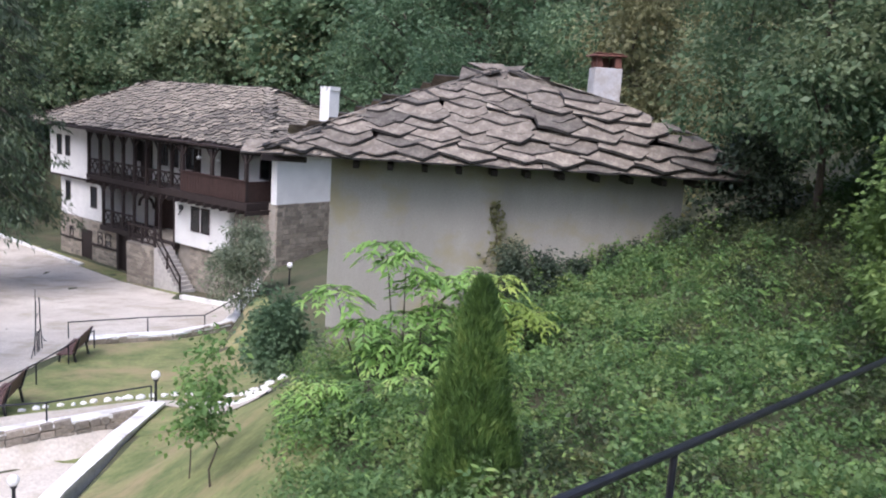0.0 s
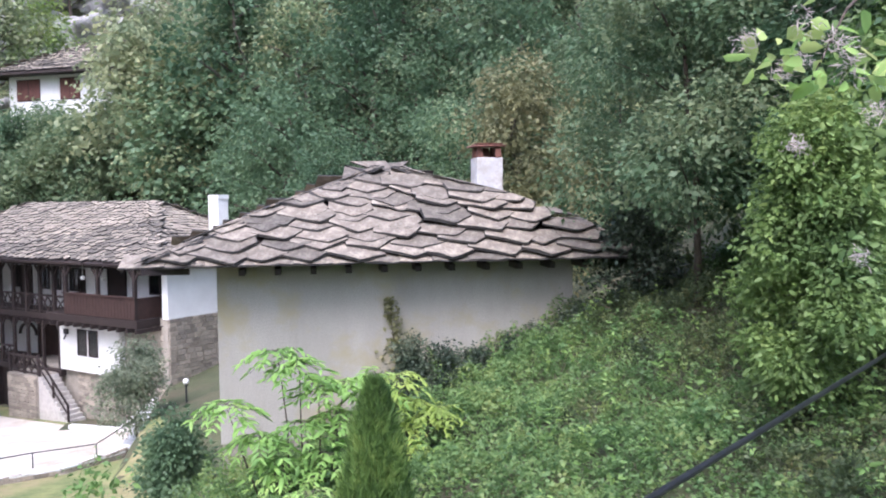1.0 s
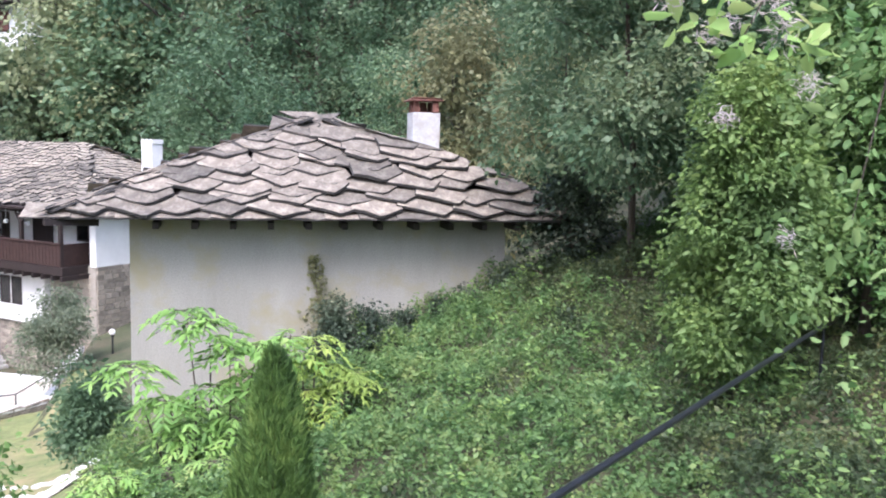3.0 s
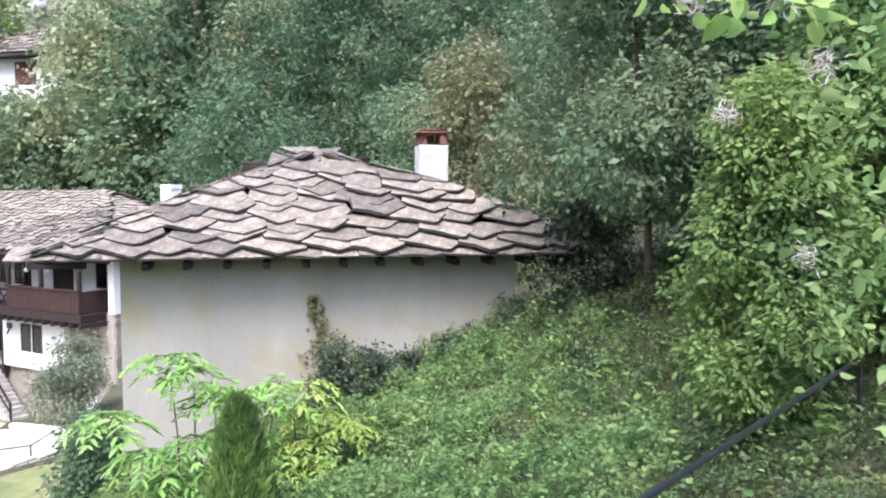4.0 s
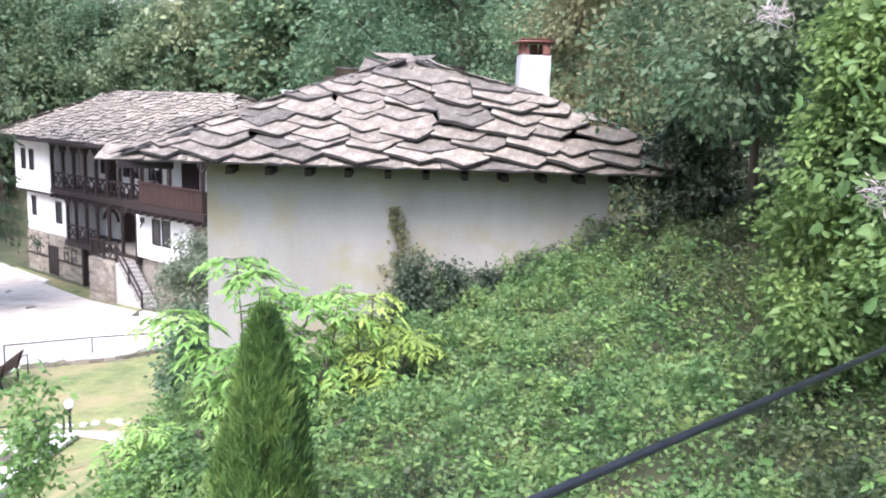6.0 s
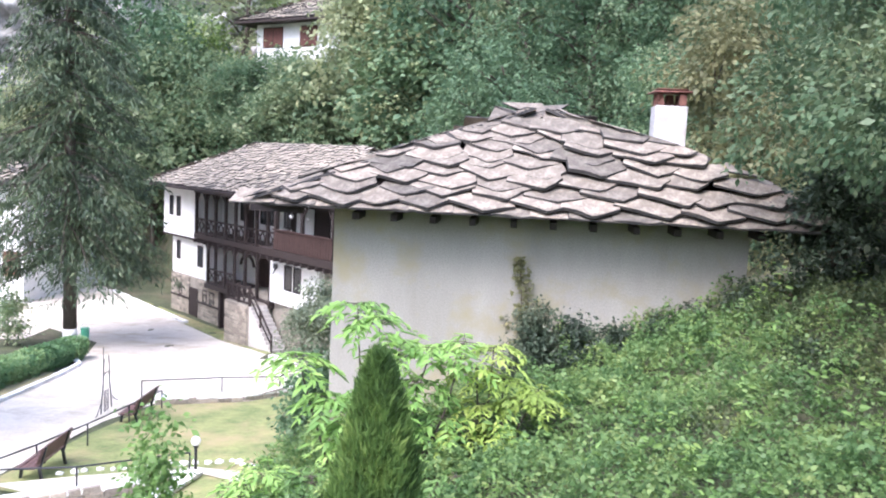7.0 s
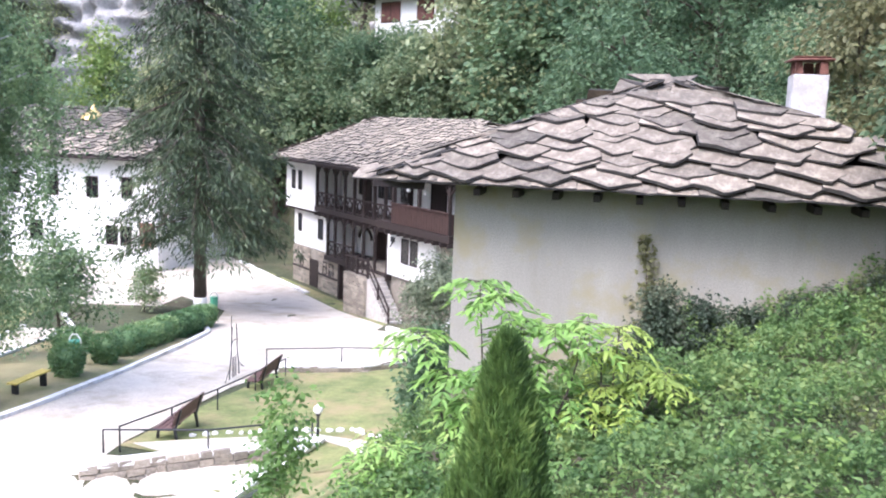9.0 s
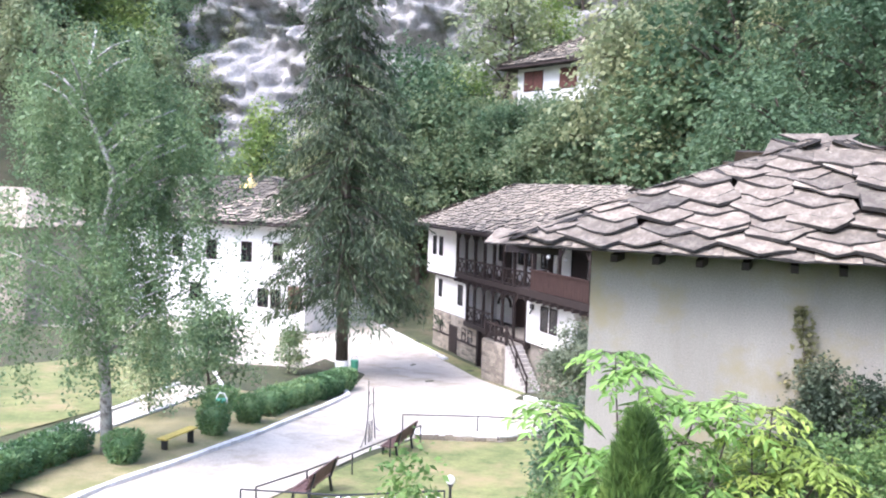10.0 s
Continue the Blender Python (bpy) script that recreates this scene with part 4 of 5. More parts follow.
def woods():
    """Mixed trees on the hillside behind the houses."""
    rng = np.random.default_rng(77)
    kinds = []
    for k, (mat, hgt, spr) in enumerate((("leaf_dark", 8, 2.9), ("leaf_dark", 9.5, 3.2), ("leaf_mid", 7.5, 2.9), ("leaf_mid", 9, 3.0), ("leaf_autumn", 7, 2.7), ("leaf_yellow", 6.0, 2.4), ("leaf_dark", 6.5, 3.2), ("leaf_hazed", 7.5, 2.8))):
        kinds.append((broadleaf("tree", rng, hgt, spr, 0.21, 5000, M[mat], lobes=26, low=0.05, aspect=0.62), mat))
    fine = [broadleaf("tree", rng, hgt, spr, 0.14, 11000, M[mat], lobes=26, low=0.03) for mat, hgt, spr in (("leaf_dark", 8.5, 3.0), ("leaf_mid", 8.5, 3.0), ("leaf_autumn", 7.5, 2.8))]
    words = {"leaf_dark": "dark green broadleaf tree on the wooded hillside", "leaf_mid": "green broadleaf tree on the wooded hillside", "leaf_autumn": "olive and brown early-autumn tree on the hillside", "leaf_yellow": "yellow-green tree on the wooded hillside", "leaf_hazed": "hillside tree with haze painted into its pale grey-green leaves"}
    made = {}
    spots = []
    for gy in np.arange(18, 112, 4.6):
        for gx in np.arange(-84, 36, 4.6):
            spots.append((gx + rng.uniform(-1.3, 1.3), gy + rng.uniform(-1.3, 1.3)))
    for x, y in spots:
        f = (x + 18.7) * 0.68 + (y - 50) * 0.733     # behind the long house's front
        s_ = (x + 18.7) * UX + (y - 50) * UY
        wood = f > 10.3 or y - 66 - 0.25 * abs(x + 24) > 1 or (x < -57 and y > 30)
        if not wood or (y < 19 and x > 0) or f > 75 or (x > 0 and f > 40):
            continue
        hu = (x + 18.0) * 0.891 + (y - 65.8) * -0.454   # along and into the upper house
        hv = (x + 18.0) * 0.454 + (y - 65.8) * 0.891
        if (-2.5 < hu < 15.5 and -0.8 < hv < 9) or (-9 < hu < 15.5 and -6 < hv <= -0.8):
            continue
        if -48 < x < -24 and y < 61:
            continue
        low = -12 < hu + hv < 10 and -40 < hv <= -0.8       # lower growth before its windows
        if x < -22 and y < 64:
            continue
        if ((-64 < x < -18 and y > 79) or (-24 < x < 2 and y > 72)) and rng.random() < 0.9:
            continue
        if x < -17 or y > 58:       # paler leaves in the side valley and up the hill, as painted haze
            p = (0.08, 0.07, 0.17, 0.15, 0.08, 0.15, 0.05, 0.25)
        else:
            p = (0.24, 0.20, 0.13, 0.10, 0.10, 0.02, 0.16, 0.05)
        k = int(rng.choice(8, p=p))
        pair, mat = kinds[k]
        s = rng.uniform(0.95, 1.45)
        if low:
            top = 13.9 + 0.1 * hv - ground_z(x, y)
            if top < 2.0:
                continue
            s = min(s, top / ((8, 9.5, 7.5, 9, 7, 6, 6.5, 7.5)[k] * 1.1 + 1.2))
        m = at(x, y, -0.4, rng.uniform(0, 360), s, s * rng.uniform(0.85, 1.1))
        if x > -3 and y < 47:
            j = int(rng.choice(3, p=(0.45, 0.35, 0.2)))
            near = ("leaf_dark", "leaf_mid", "leaf_autumn")[j]
            if near not in made:
                made[near] = tree("tree", fine[j], m, words[near], "hillside trees")
            else:
                copy_thing(made[near], m)
            continue
        if k not in made:
            made[k] = tree("tree", pair, m, words[mat], "hillside trees")
        else:
            copy_thing(made[k], m)
    # tall dark growth below the upper house
    for k, hu in enumerate(np.arange(-9, 19, 1.9)):
        for row, (hv, top) in enumerate(((-1.6, 14.3 if hu < 10.4 else 18.8), (-3.4, 12.9 if hu < 12.4 else 17.0), (-0.9, 13.9))):
            hv += 0.3 * math.sin(k * 1.7 + row)
            x, y = -18.0 + 0.891 * hu + 0.454 * hv, 65.8 - 0.454 * hu + 0.891 * hv
            if row == 2 and hu > -2:
                continue
            # beyond 10.4 the haze-coloured pale trees take over
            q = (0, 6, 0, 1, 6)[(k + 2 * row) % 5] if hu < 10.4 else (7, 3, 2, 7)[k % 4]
            z = ground_z(x, y)
            s = (top + 0.4 * math.sin(k * 2.3) - z + 0.4) / ((8, 9.5, 7.5, 9, 7, 6, 6.5, 7.5)[q] * 1.12)
            copy_thing(made[q], pose(x, y, z - 0.4, 0, 0, 57 * k + 90 * row) @ Matrix.Diagonal((max(0.62, s), max(0.62, s), s, 1)))
    return kinds


KINDS = woods()


def single_trees():
    rng = np.random.default_rng(8)
    sp = conifer(rng, 25.0, 6.4, M["leaf_spruce"])
    t = tree("spruce", sp, at(-18.0, 37.8, 0), "tall dark green spruce with a whitewashed trunk foot by the road")
    bm = bmesh.new()
    tube(bm, [(0, 0, -0.3), (0, 0, 0.75)], [0.35, 0.34], 12)
    part("trunk_foot", bm, M["limewash"], t, "whitewashed foot of the trunk", True)
    # birch
    bm, tips = limb_set(rng, 14.0, 0.19, 3.0, 24, 0.25, 0.7)
    trunk = finish(bm, "trunk", M["bark_birch"], True)
    pts, heads = [], []
    for t in tips * 6:
        t = np.array(t)
        top = t + rng.normal(size=3) * np.array([0.8, 0.8, 0.8])
        L = rng.uniform(1.2, 3.4)
        m = 230
        g = rng.random(m)
        p = top + np.stack([rng.normal(size=m) * 0.14 + 0.25 * np.sqrt(g) * (top[0] / 3), rng.normal(size=m) * 0.14 + 0.25 * np.sqrt(g) * (top[1] / 3), -L * g], 1)
        p = p[p[:, 2] > 1.3]
        pts.append(p)
    pts = np.concatenate(pts)
    v, f = leaves(rng, pts, 0.095, 0.6, 0.7, 0.3)
    tree("birch", (trunk, from_arrays("crown", v, f, M["leaf_birch"])), at(-14.8, 18.65, 0, 20), "weeping birch with a white trunk in a garden bed")
    # big trees on the right of the near house
    for (x, y, hgt, spr, mat, leaf, cnt, low, lab) in (
            (8.5, 11.2, 8.6, 2.25, "leaf_dark", 0.09, 60000, 0.16, "dense green tree beside the plastered house"),
            # added dark shrub: its colour paints the deep shade under the overhanging tree
            (8.0, 12.6, 2.2, 0.9, "leaf_shade", 0.09, 6000, 0.0, "dark shrub standing in for deep shade at the house corner"),
            (7.75, 6.9, 3.8, 1.0, "leaf_yellow", 0.065, 40000, 0.0, "yellow-green bushy tree with small leaves on the slope"),
            (9.7, 7.2, 6.5, 1.4, "leaf_fresh", 0.075, 60000, 0.0, "fresh green creeper-covered bush beside the handrail"),
            (11.6, 8.6, 8.5, 2.8, "leaf_dark", 0.13, 22000, 0.0, "dense dark green tree on the slope"),
            (9.6, 9.3, 4.8, 1.5, "leaf_dark", 0.085, 26000, 0.0, "dark green bush between the trees on the slope"),
            (10.6, 10.8, 8.5, 2.3, "leaf_mid", 0.11, 26000, 0.0, "green tree on the slope"),
            (4.0, 33.0, 8.0, 3.0, "leaf_dark", 0.13, 16000, 0.05, "dark green tree between the houses"),
            (8.0, 29.0, 8.5, 3.0, "leaf_mid", 0.13, 16000, 0.05, "green tree between the houses"),
            (12.5, 24.0, 9.0, 3.2, "leaf_dark", 0.13, 16000, 0.05, "dark green tree between the houses"),
            (8.2, 20.5, 7.2, 2.2, "leaf_autumn", 0.14, 12000, 0.1, "thin olive-brown tree behind the house"),
            (13.5, 16.0, 9.0, 3.4, "leaf_dark", 0.18, 12000, 0.05, "dark green tree behind the house")):
        tree("tree", broadleaf("tree", rng, hgt, spr, leaf, cnt, M[mat], lobes=30, low=low, base_r=0.075), at(x, y, -0.2), lab)
    # garden trees
    tree("tree", broadleaf("tree", rng, 4.0, 1.4, 0.11, 9500, M["leaf_silver"], base_r=0.06, low=0.35), at(-3.9, 30.5, 0), "round-headed young tree by the low wall")
    tree("tree", broadleaf("tree", rng, 4.2, 1.5, 0.14, 6000, M["leaf_birch"], base_r=0.07, low=0.3), at(-18.1, 27.3, 0), "young light green tree behind a clipped bush")
    tree("tree", broadleaf("tree", rng, 2.6, 0.9, 0.13, 2500, M["leaf_birch"], base_r=0.05, low=0.3), at(-20.0, 36.0, 0), "small light green tree by the path")
    tree("tree", broadleaf("tree", rng, 3.2, 1.1, 0.13, 3000, M["leaf_birch"], base_r=0.05, low=0.35), at(-17.9, 23.7, 0), "slender light green tree in the lawn")


single_trees()


def cypress():
    rng = np.random.default_rng(14)
    hgt, r0 = 2.45, 0.49
    g = rng.random(46000) ** 0.85
    prof = r0 * np.minimum(1.0, 0.8 + g) * (1 - g) ** 0.62 * 1.1
    a = rng.uniform(0, math.tau, len(g))
    rr = prof * (0.74 + 0.30 * rng.random(len(g))) * (1 + 0.09 * np.sin(a * 5 + g * 9) + 0.05 * np.sin(a * 11 - g * 21))
    pts = np.stack([np.cos(a) * rr, np.sin(a) * rr, g * hgt], 1)
    head = np.stack([np.cos(a) * 0.3, np.sin(a) * 0.3, np.full(len(g), 1.7)], 1)
    v, f = leaves(rng, pts, 0.085, 0.17, -0.5, 0.2, heading=head)
    bm = bmesh.new()
    tube(bm, [(0, 0, -0.2), (0, 0, 1.0), (0, 0, 2.2)], [0.05, 0.04, 0.01], 7)
    t = tree("cypress", (finish(bm, "trunk", M["bark"], True), from_arrays("crown", v, f, M["leaf_cypress"])), pose(2.5, 6.0, 6.42 - hgt), "slim upright green cypress with feathery tips")


cypress()


# ---- undergrowth on the near slope ----
def undergrowth():
    rng = np.random.default_rng(40)
    n = 330000
    xy = np.stack([rng.uniform(-1.5, 12.0, n), rng.uniform(1.6, 13.4, n)], 1)
    keep = ~((xy[:, 0] > 0.3) & (xy[:, 1] > 12.9))
    keep &= xy[:, 0] > 0.25 + 0.1 * (13 - xy[:, 1]) - rng.random(n) ** 2 * 0.7
    xy = xy[keep]
    hgt = np.array([noise.noise(Vector((x * 0.8, y * 0.8, 3.0))) + 0.6 * noise.noise(Vector((x * 2.3, y * 2.3, 7.0))) + 0.45 * noise.noise(Vector((x * 6.0, y * 6.0, 1.0))) for x, y in xy])
    z = np.array([ground_z(x, y) for x, y in xy])
    top = (0.26 + 0.62 * hgt).clip(0.02, 1.05)
    z += top * (1 - 0.8 * rng.random(len(z)) ** 2.2) + 0.02
    dry = np.array([noise.noise(Vector((x * 0.45, y * 0.45, 11.0))) + 0.6 * noise.noise(Vector((x * 1.4, y * 1.4, 5.0))) + 0.16 * (x - 6.6) - 0.05 * (y - 6) for x, y in xy]) > rng.normal(size=len(z)) * 0.12
    pts = np.column_stack([xy, z])
    v, f = leaves(rng, pts[dry], 0.05, 0.62, 0.15, 0.35)
    ob = new("brambles", from_arrays("brambles", v, f, M["leaf_bramble"]))
    tagged(ob, "brown and dull green bramble tangle on the slope", "undergrowth", kind="stuff")
    v, f = leaves(rng, pts[~dry], 0.054, 0.62, 0.1, 0.42)
    ob = new("undergrowth", from_arrays("undergrowth", v, f, M["leaf_ground"]))
    tagged(ob, "low tangle of green creepers and brambles covering the slope", "undergrowth", kind="stuff")


undergrowth()


def weeds():
    """Taller herbs that stand out of the creepers."""
    rng = np.random.default_rng(52)
    P, Hd = [], []
    for k in range(170):
        x, y = rng.uniform(0.2, 10.5), rng.uniform(2.5, 12.6)
        z, hh = ground_z(x, y), rng.uniform(0.3, 0.75)
        lean = rng.normal(size=2) * 0.12
        for i in range(26):
            f = rng.random() ** 0.6
            a = rng.uniform(0, math.tau)
            P.append((x + lean[0] * f + 0.03 * math.cos(a), y + lean[1] * f + 0.03 * math.sin(a), z + hh * f + 0.1))
            Hd.append((math.cos(a), math.sin(a), 0.35))
    v, f = full_leaves(rng, np.array(P), 0.075, 0.38, 0.15, 0.5, heading=np.array(Hd))
    ob = new("weeds", from_arrays("weeds", v, f, M["leaf_weed"]))
    tagged(ob, "scattered taller green herbs standing out of the creepers", "weeds", kind="stuff")


weeds()

# ---- courtyard ----
strip("road", [(-12.3, 12.0), (-12.6, 19.1), (-13.0, 23.6), (-14.3, 31.7), (-17.0, 38.5), (-24, 44), (-34, 46)], [(-7.4, 12.0), (-8.5, 17.4), (-8.9, 23.6), (-8.0, 31.0), (-8.4, 38.4), (-15.2, 45.1), (-26, 56)], M["concrete"], 0.03, "pale worn concrete road through the courtyard", "road", 10)
strip("pavement", [(-8.9, 27.4), (-8.0, 31.0), (-8.4, 37.0)], [(-4.2, 30.3), (-4.0, 33.0), (-4.0, 36.5)], M["concrete"], 0.026, "pale concrete yard before the long house", "pavement", 8)
strip("lawn", [(-8.4, 17.0), (-8.5, 22.0), (-8.4, 26.6)], [(-0.5, 16.0), (-1.0, 22.0), (-3.0, 30.2)], M["lawn"], 0.05, "short dry lawn", "lawn", 14)


def handrail():
    h = thing("handrail", pose(0, 0, 0), "black painted pipe handrail along the slope", "handrail")
    a, b = Vector((1.5, 0.3, 6.74)), Vector((8.6, 6.53, 6.45))
    bm = bmesh.new()
    tube(bm, [a, a.lerp(b, 0.3), a.lerp(b, 0.6), b], [0.021] * 4, 10)
    part("rail", bm, M["iron"], h)
    for f in (0.19, 0.99):
        p = a.lerp(b, f)
        bm = bmesh.new()
        tube(bm, [(p.x, p.y, ground_z(p.x, p.y) - 0.2), p], [0.018, 0.018], 8)
        part("post", bm, M["iron"], h)


handrail()


# ---- shrubs before the plastered house ----
def sumac(rng, base, tips, mat, reach=0.44, leaflet=0.15, per=7, whorl=12):
    """Slender leaning stems, each ending in a whorl of long arching compound leaves."""
    bm = bmesh.new()
    P, Hd = [], []
    for t in tips:
        t = Vector(t)
        b = Vector((base[0] + 0.45 * (t.x - base[0]) + rng.normal() * 0.1, base[1] + rng.normal() * 0.15, 0))
        b.z = ground_z(b.x, b.y) - 0.1
        mid = b.lerp(t, 0.55) + Vector((rng.normal() * 0.06, rng.normal() * 0.06, 0.05))
        tube(bm, [b, mid, t], [0.016, 0.012, 0.006], 5)
        a0 = rng.uniform(0, math.tau)
        for k in range(whorl):
            a = a0 + k * 2.4 + rng.normal() * 0.2
            o = t.lerp(mid, 0.5 * rng.random() ** 1.5 * k / whorl)
            L = reach * rng.uniform(0.75, 1.2)
            rise = rng.uniform(0.15, 0.6)
            q = [o + Vector((math.cos(a) * L * f, math.sin(a) * L * f, L * (rise * f - (rise + 0.35) * f * f))) for f in np.linspace(0, 1, per + 1)]
            tube(bm, [q[0], q[per // 2], q[-1]], [0.005, 0.004, 0.002], 4)
            side = Vector((-math.sin(a), math.cos(a), 0))
            for i in range(2, per + 1):
                for sg in (-1, 1):
                    P.append(q[i])
                    Hd.append(side * sg * 1.2 + Vector((math.cos(a) * 0.9, math.sin(a) * 0.9, -0.35)))
            P.append(q[-1])
            Hd.append(Vector((math.cos(a) * 1.5, math.sin(a) * 1.5, -0.6)))
    v, f = full_leaves(rng, np.array(P), leaflet, 0.34, 0.25, 0.85, heading=np.array(Hd))
    return finish(bm, "stem", M["bark"]), from_arrays("leaf_mass", v, f, mat)


def shrub(name, meshes, label):
    s = thing(name, pose(0, 0, 0), label, "shrub")
    for nm, me in zip(("stem", "foliage"), meshes):
        ob = new(nm, me)
        ob.parent = s


def ring_tips(rng, c, r, z0, z1, n):
    return [(c[0] + r * math.sqrt(rng.random()) * math.cos(a), c[1] + r * math.sqrt(rng.random()) * math.sin(a), rng.uniform(z0, z1)) for a in rng.uniform(0, math.tau, n)]


def shrubs():
    rng = np.random.default_rng(61)
    g = ground_z
    tall = [(1.55, 9.9, 6.12), (1.85, 9.8, 5.98), (2.1, 9.8, 5.7), (2.5, 9.8, 5.66), (2.9, 9.8, 5.76), (0.85, 9.8, 5.42), (2.35, 9.7, 5.25), (2.7, 9.7, 4.85), (1.3, 9.6, 5.0), (1.9, 9.6, 5.15), (2.2, 9.5, 4.75), (1.6, 9.5, 4.7)]
    shrub("sumac", sumac(rng, (1.9, 9.7), tall, M["leaf_bright"]), "leggy bright green shrub with long compound leaves before the wall")
    gold = [(3.25, 9.85, 5.72), (3.05, 9.9, 5.42), (3.85, 9.8, 5.22), (3.62, 9.8, 5.08), (3.4, 9.9, 5.3), (3.1, 9.8, 5.0), (3.35, 9.6, 4.75), (2.9, 9.6, 4.7)]
    shrub("sumac", sumac(rng, (3.1, 9.8), gold, M["leaf_gold"], 0.36, 0.115), "golden-yellow shrub with compound leaves on the slope")
    shrub("sumac", sumac(rng, (0.9, 8.8), ring_tips(rng, (1.25, 9.0), 0.95, 3.7, 4.6, 26), M["leaf_bright"], 0.38, 0.11, 7, 7), "low spreading green shrub with compound leaves")
    shrub("sumac", sumac(rng, (2.2, 8.3), ring_tips(rng, (2.1, 8.4), 1.0, 4.0, 4.6, 16), M["leaf_weed"], 0.34, 0.10, 7, 7), "low green shrub with compound leaves on the slope")
    # dark shrub and creeper against the wall; low right fringe doubles as painted shade
    for x, y, hh, r, cnt in ((3.8, 12.35, 1.35, 0.42, 7000), (4.4, 12.4, 0.85, 0.45, 5000), (5.1, 12.6, 0.45, 0.4, 2500), (5.7, 12.68, 0.36, 0.36, 2200), (6.3, 12.7, 0.4, 0.4, 2400), (6.9, 12.6, 0.55, 0.45, 3000)):
        tree("shrub", broadleaf("shrub", rng, hh, r, 0.055, cnt, M["leaf_shade"], base_r=0.03, low=0.0, lobes=20), pose(x, y, g(x, y) - 0.1), "dark green shrub against the plastered wall")
    n = 380
    u = rng.random(n)
    pts = np.stack([3.5 + 0.25 * (1 - u) + rng.normal(size=n) * (0.04 + 0.2 * (1 - u)), 12.93 + rng.normal(size=n) * 0.03, 4.7 + u * 1.75], 1)
    v, f = leaves(rng, pts, 0.08, 0.7, 0.3, 0.1)
    bm = bmesh.new()
    tube(bm, [(3.75, 12.95, 4.4), (3.6, 12.96, 5.3), (3.5, 12.97, 6.4)], [0.015, 0.01, 0.004], 5)
    shrub("creeper", (finish(bm, "stem", M["bark"]), from_arrays("leaf_mass", v, f, M["leaf_autumn"])), "thin brownish creeper climbing the plastered wall")
    n = 60
    pts = np.stack([5.62 + rng.normal(size=n) * 0.09, 12.95 + rng.normal(size=n) * 0.01, 5.68 + rng.normal(size=n) * 0.05], 1)
    v, f = leaves(rng, pts, 0.07, 0.7, 0.2, 0.1)
    bm = bmesh.new()
    tube(bm, [(5.7, 12.96, 5.2), (5.62, 12.97, 5.7)], [0.008, 0.003], 5)
    shrub("creeper", (finish(bm, "stem", M["bark"]), from_arrays("leaf_mass", v, f, M["leaf_dark"])), "small dark sprig of creeper on the wall")
    # bare twig at the corner of the house
    bm = bmesh.new()
    tube(bm, [(7.9, 12.3, 6.0), (7.5, 12.5, 6.15), (7.15, 12.7, 6.36)], [0.02, 0.015, 0.008], 5)
    tube(bm, [(7.5, 12.5, 6.15), (7.35, 12.5, 6.4)], [0.01, 0.004], 5)
    b = thing("branch", pose(0, 0, 0), "bare pale dead branch leaning by the wall", "branch")
    part("twig", bm, M["dry_wood"], b)
    # bushes between the houses and a sapling in the lawn
    tree("shrub", broadleaf("shrub", rng, 2.3, 0.85, 0.11, 8000, M["leaf_mid"], base_r=0.04, low=0.0), pose(-1.0, 18.6, g(-1.0, 18.6) - 0.1), "dark green bush beside the garden path")
    tree("shrub", broadleaf("shrub", rng, 1.5, 0.8, 0.11, 5000, M["leaf_mid"], base_r=0.04, low=0.0), pose(-1.9, 25.0, g(-1.9, 25.0) - 0.1), "green bush at the edge of the lawn")
    tree("sapling", broadleaf("tree", rng, 2.3, 0.4, 0.085, 1000, M["leaf_weed"], base_r=0.02, low=0.62, start=0.55), pose(-0.75, 9.3, g(-0.75, 9.3) - 0.1), "thin young sapling with sparse light leaves")
    tree("sapling", broadleaf("tree", rng, 2.0, 0.34, 0.085, 700, M["leaf_weed"], base_r=0.018, low=0.62, start=0.55), pose(-1.35, 10.6, g(-1.35, 10.6) - 0.1), "thin young sapling with sparse light leaves")


shrubs()


# ---- climbers hanging near the path ----
def climber():
    rng = np.random.default_rng(90)
    for k, (c, spread, nleaf, nseed, lab) in enumerate((((4.45, 2.2, 8.9), (0.24, 0.15, 0.12), 62, 420, "hanging sprig of large fresh leaves with pale seed tufts"),
                                                      ((5.75, 2.9, 8.7), (0.3, 0.3, 0.8), 640, 800, "trailing climber with fresh leaves and fluffy pale seed heads"))):
        n = nleaf
        pts = np.array(c) + rng.normal(size=(n, 3)) * np.array(spread)
        if k == 0:
            pts[:, 2] = np.maximum(pts[:, 2], 8.74)
        v, f = full_leaves(rng, pts, 0.115 if k == 0 else 0.07, 0.6, 0.5, 0.3)
        bm = bmesh.new()
        tube(bm, [(c[0] + 0.8, c[1] + 0.3, c[2] + 0.7), (c[0] + 0.2, c[1], c[2] + 0.25), (c[0], c[1], c[2] - spread[2])], [0.012, 0.008, 0.003], 6)
        s = thing("climber", pose(0, 0, 0), lab, "climber")
        ob = new("foliage", from_arrays("foliage", v, f, M["leaf_bright" if k == 0 else "leaf_fresh"]))
        ob.parent = s
        part("stem", bm, M["bark"], s)
        cs = np.array(c) + rng.normal(size=(7, 3)) * np.array(spread) * 0.8
        if k == 0:
            cs[:, 2] = np.maximum(cs[:, 2], 8.78)
        p = cs[rng.integers(7, size=nseed)] + rng.normal(size=(nseed, 3)) * 0.035
        v, f = leaves(rng, p, 0.05, 0.12, 0.0, 0.2)
        ob = new("seed_tuft", from_arrays("seed_tuft", v, f, M["seedhead"]))
        ob.parent = s
        tagged(ob, "fluffy cream seed tufts", kind="stuff")


climber()


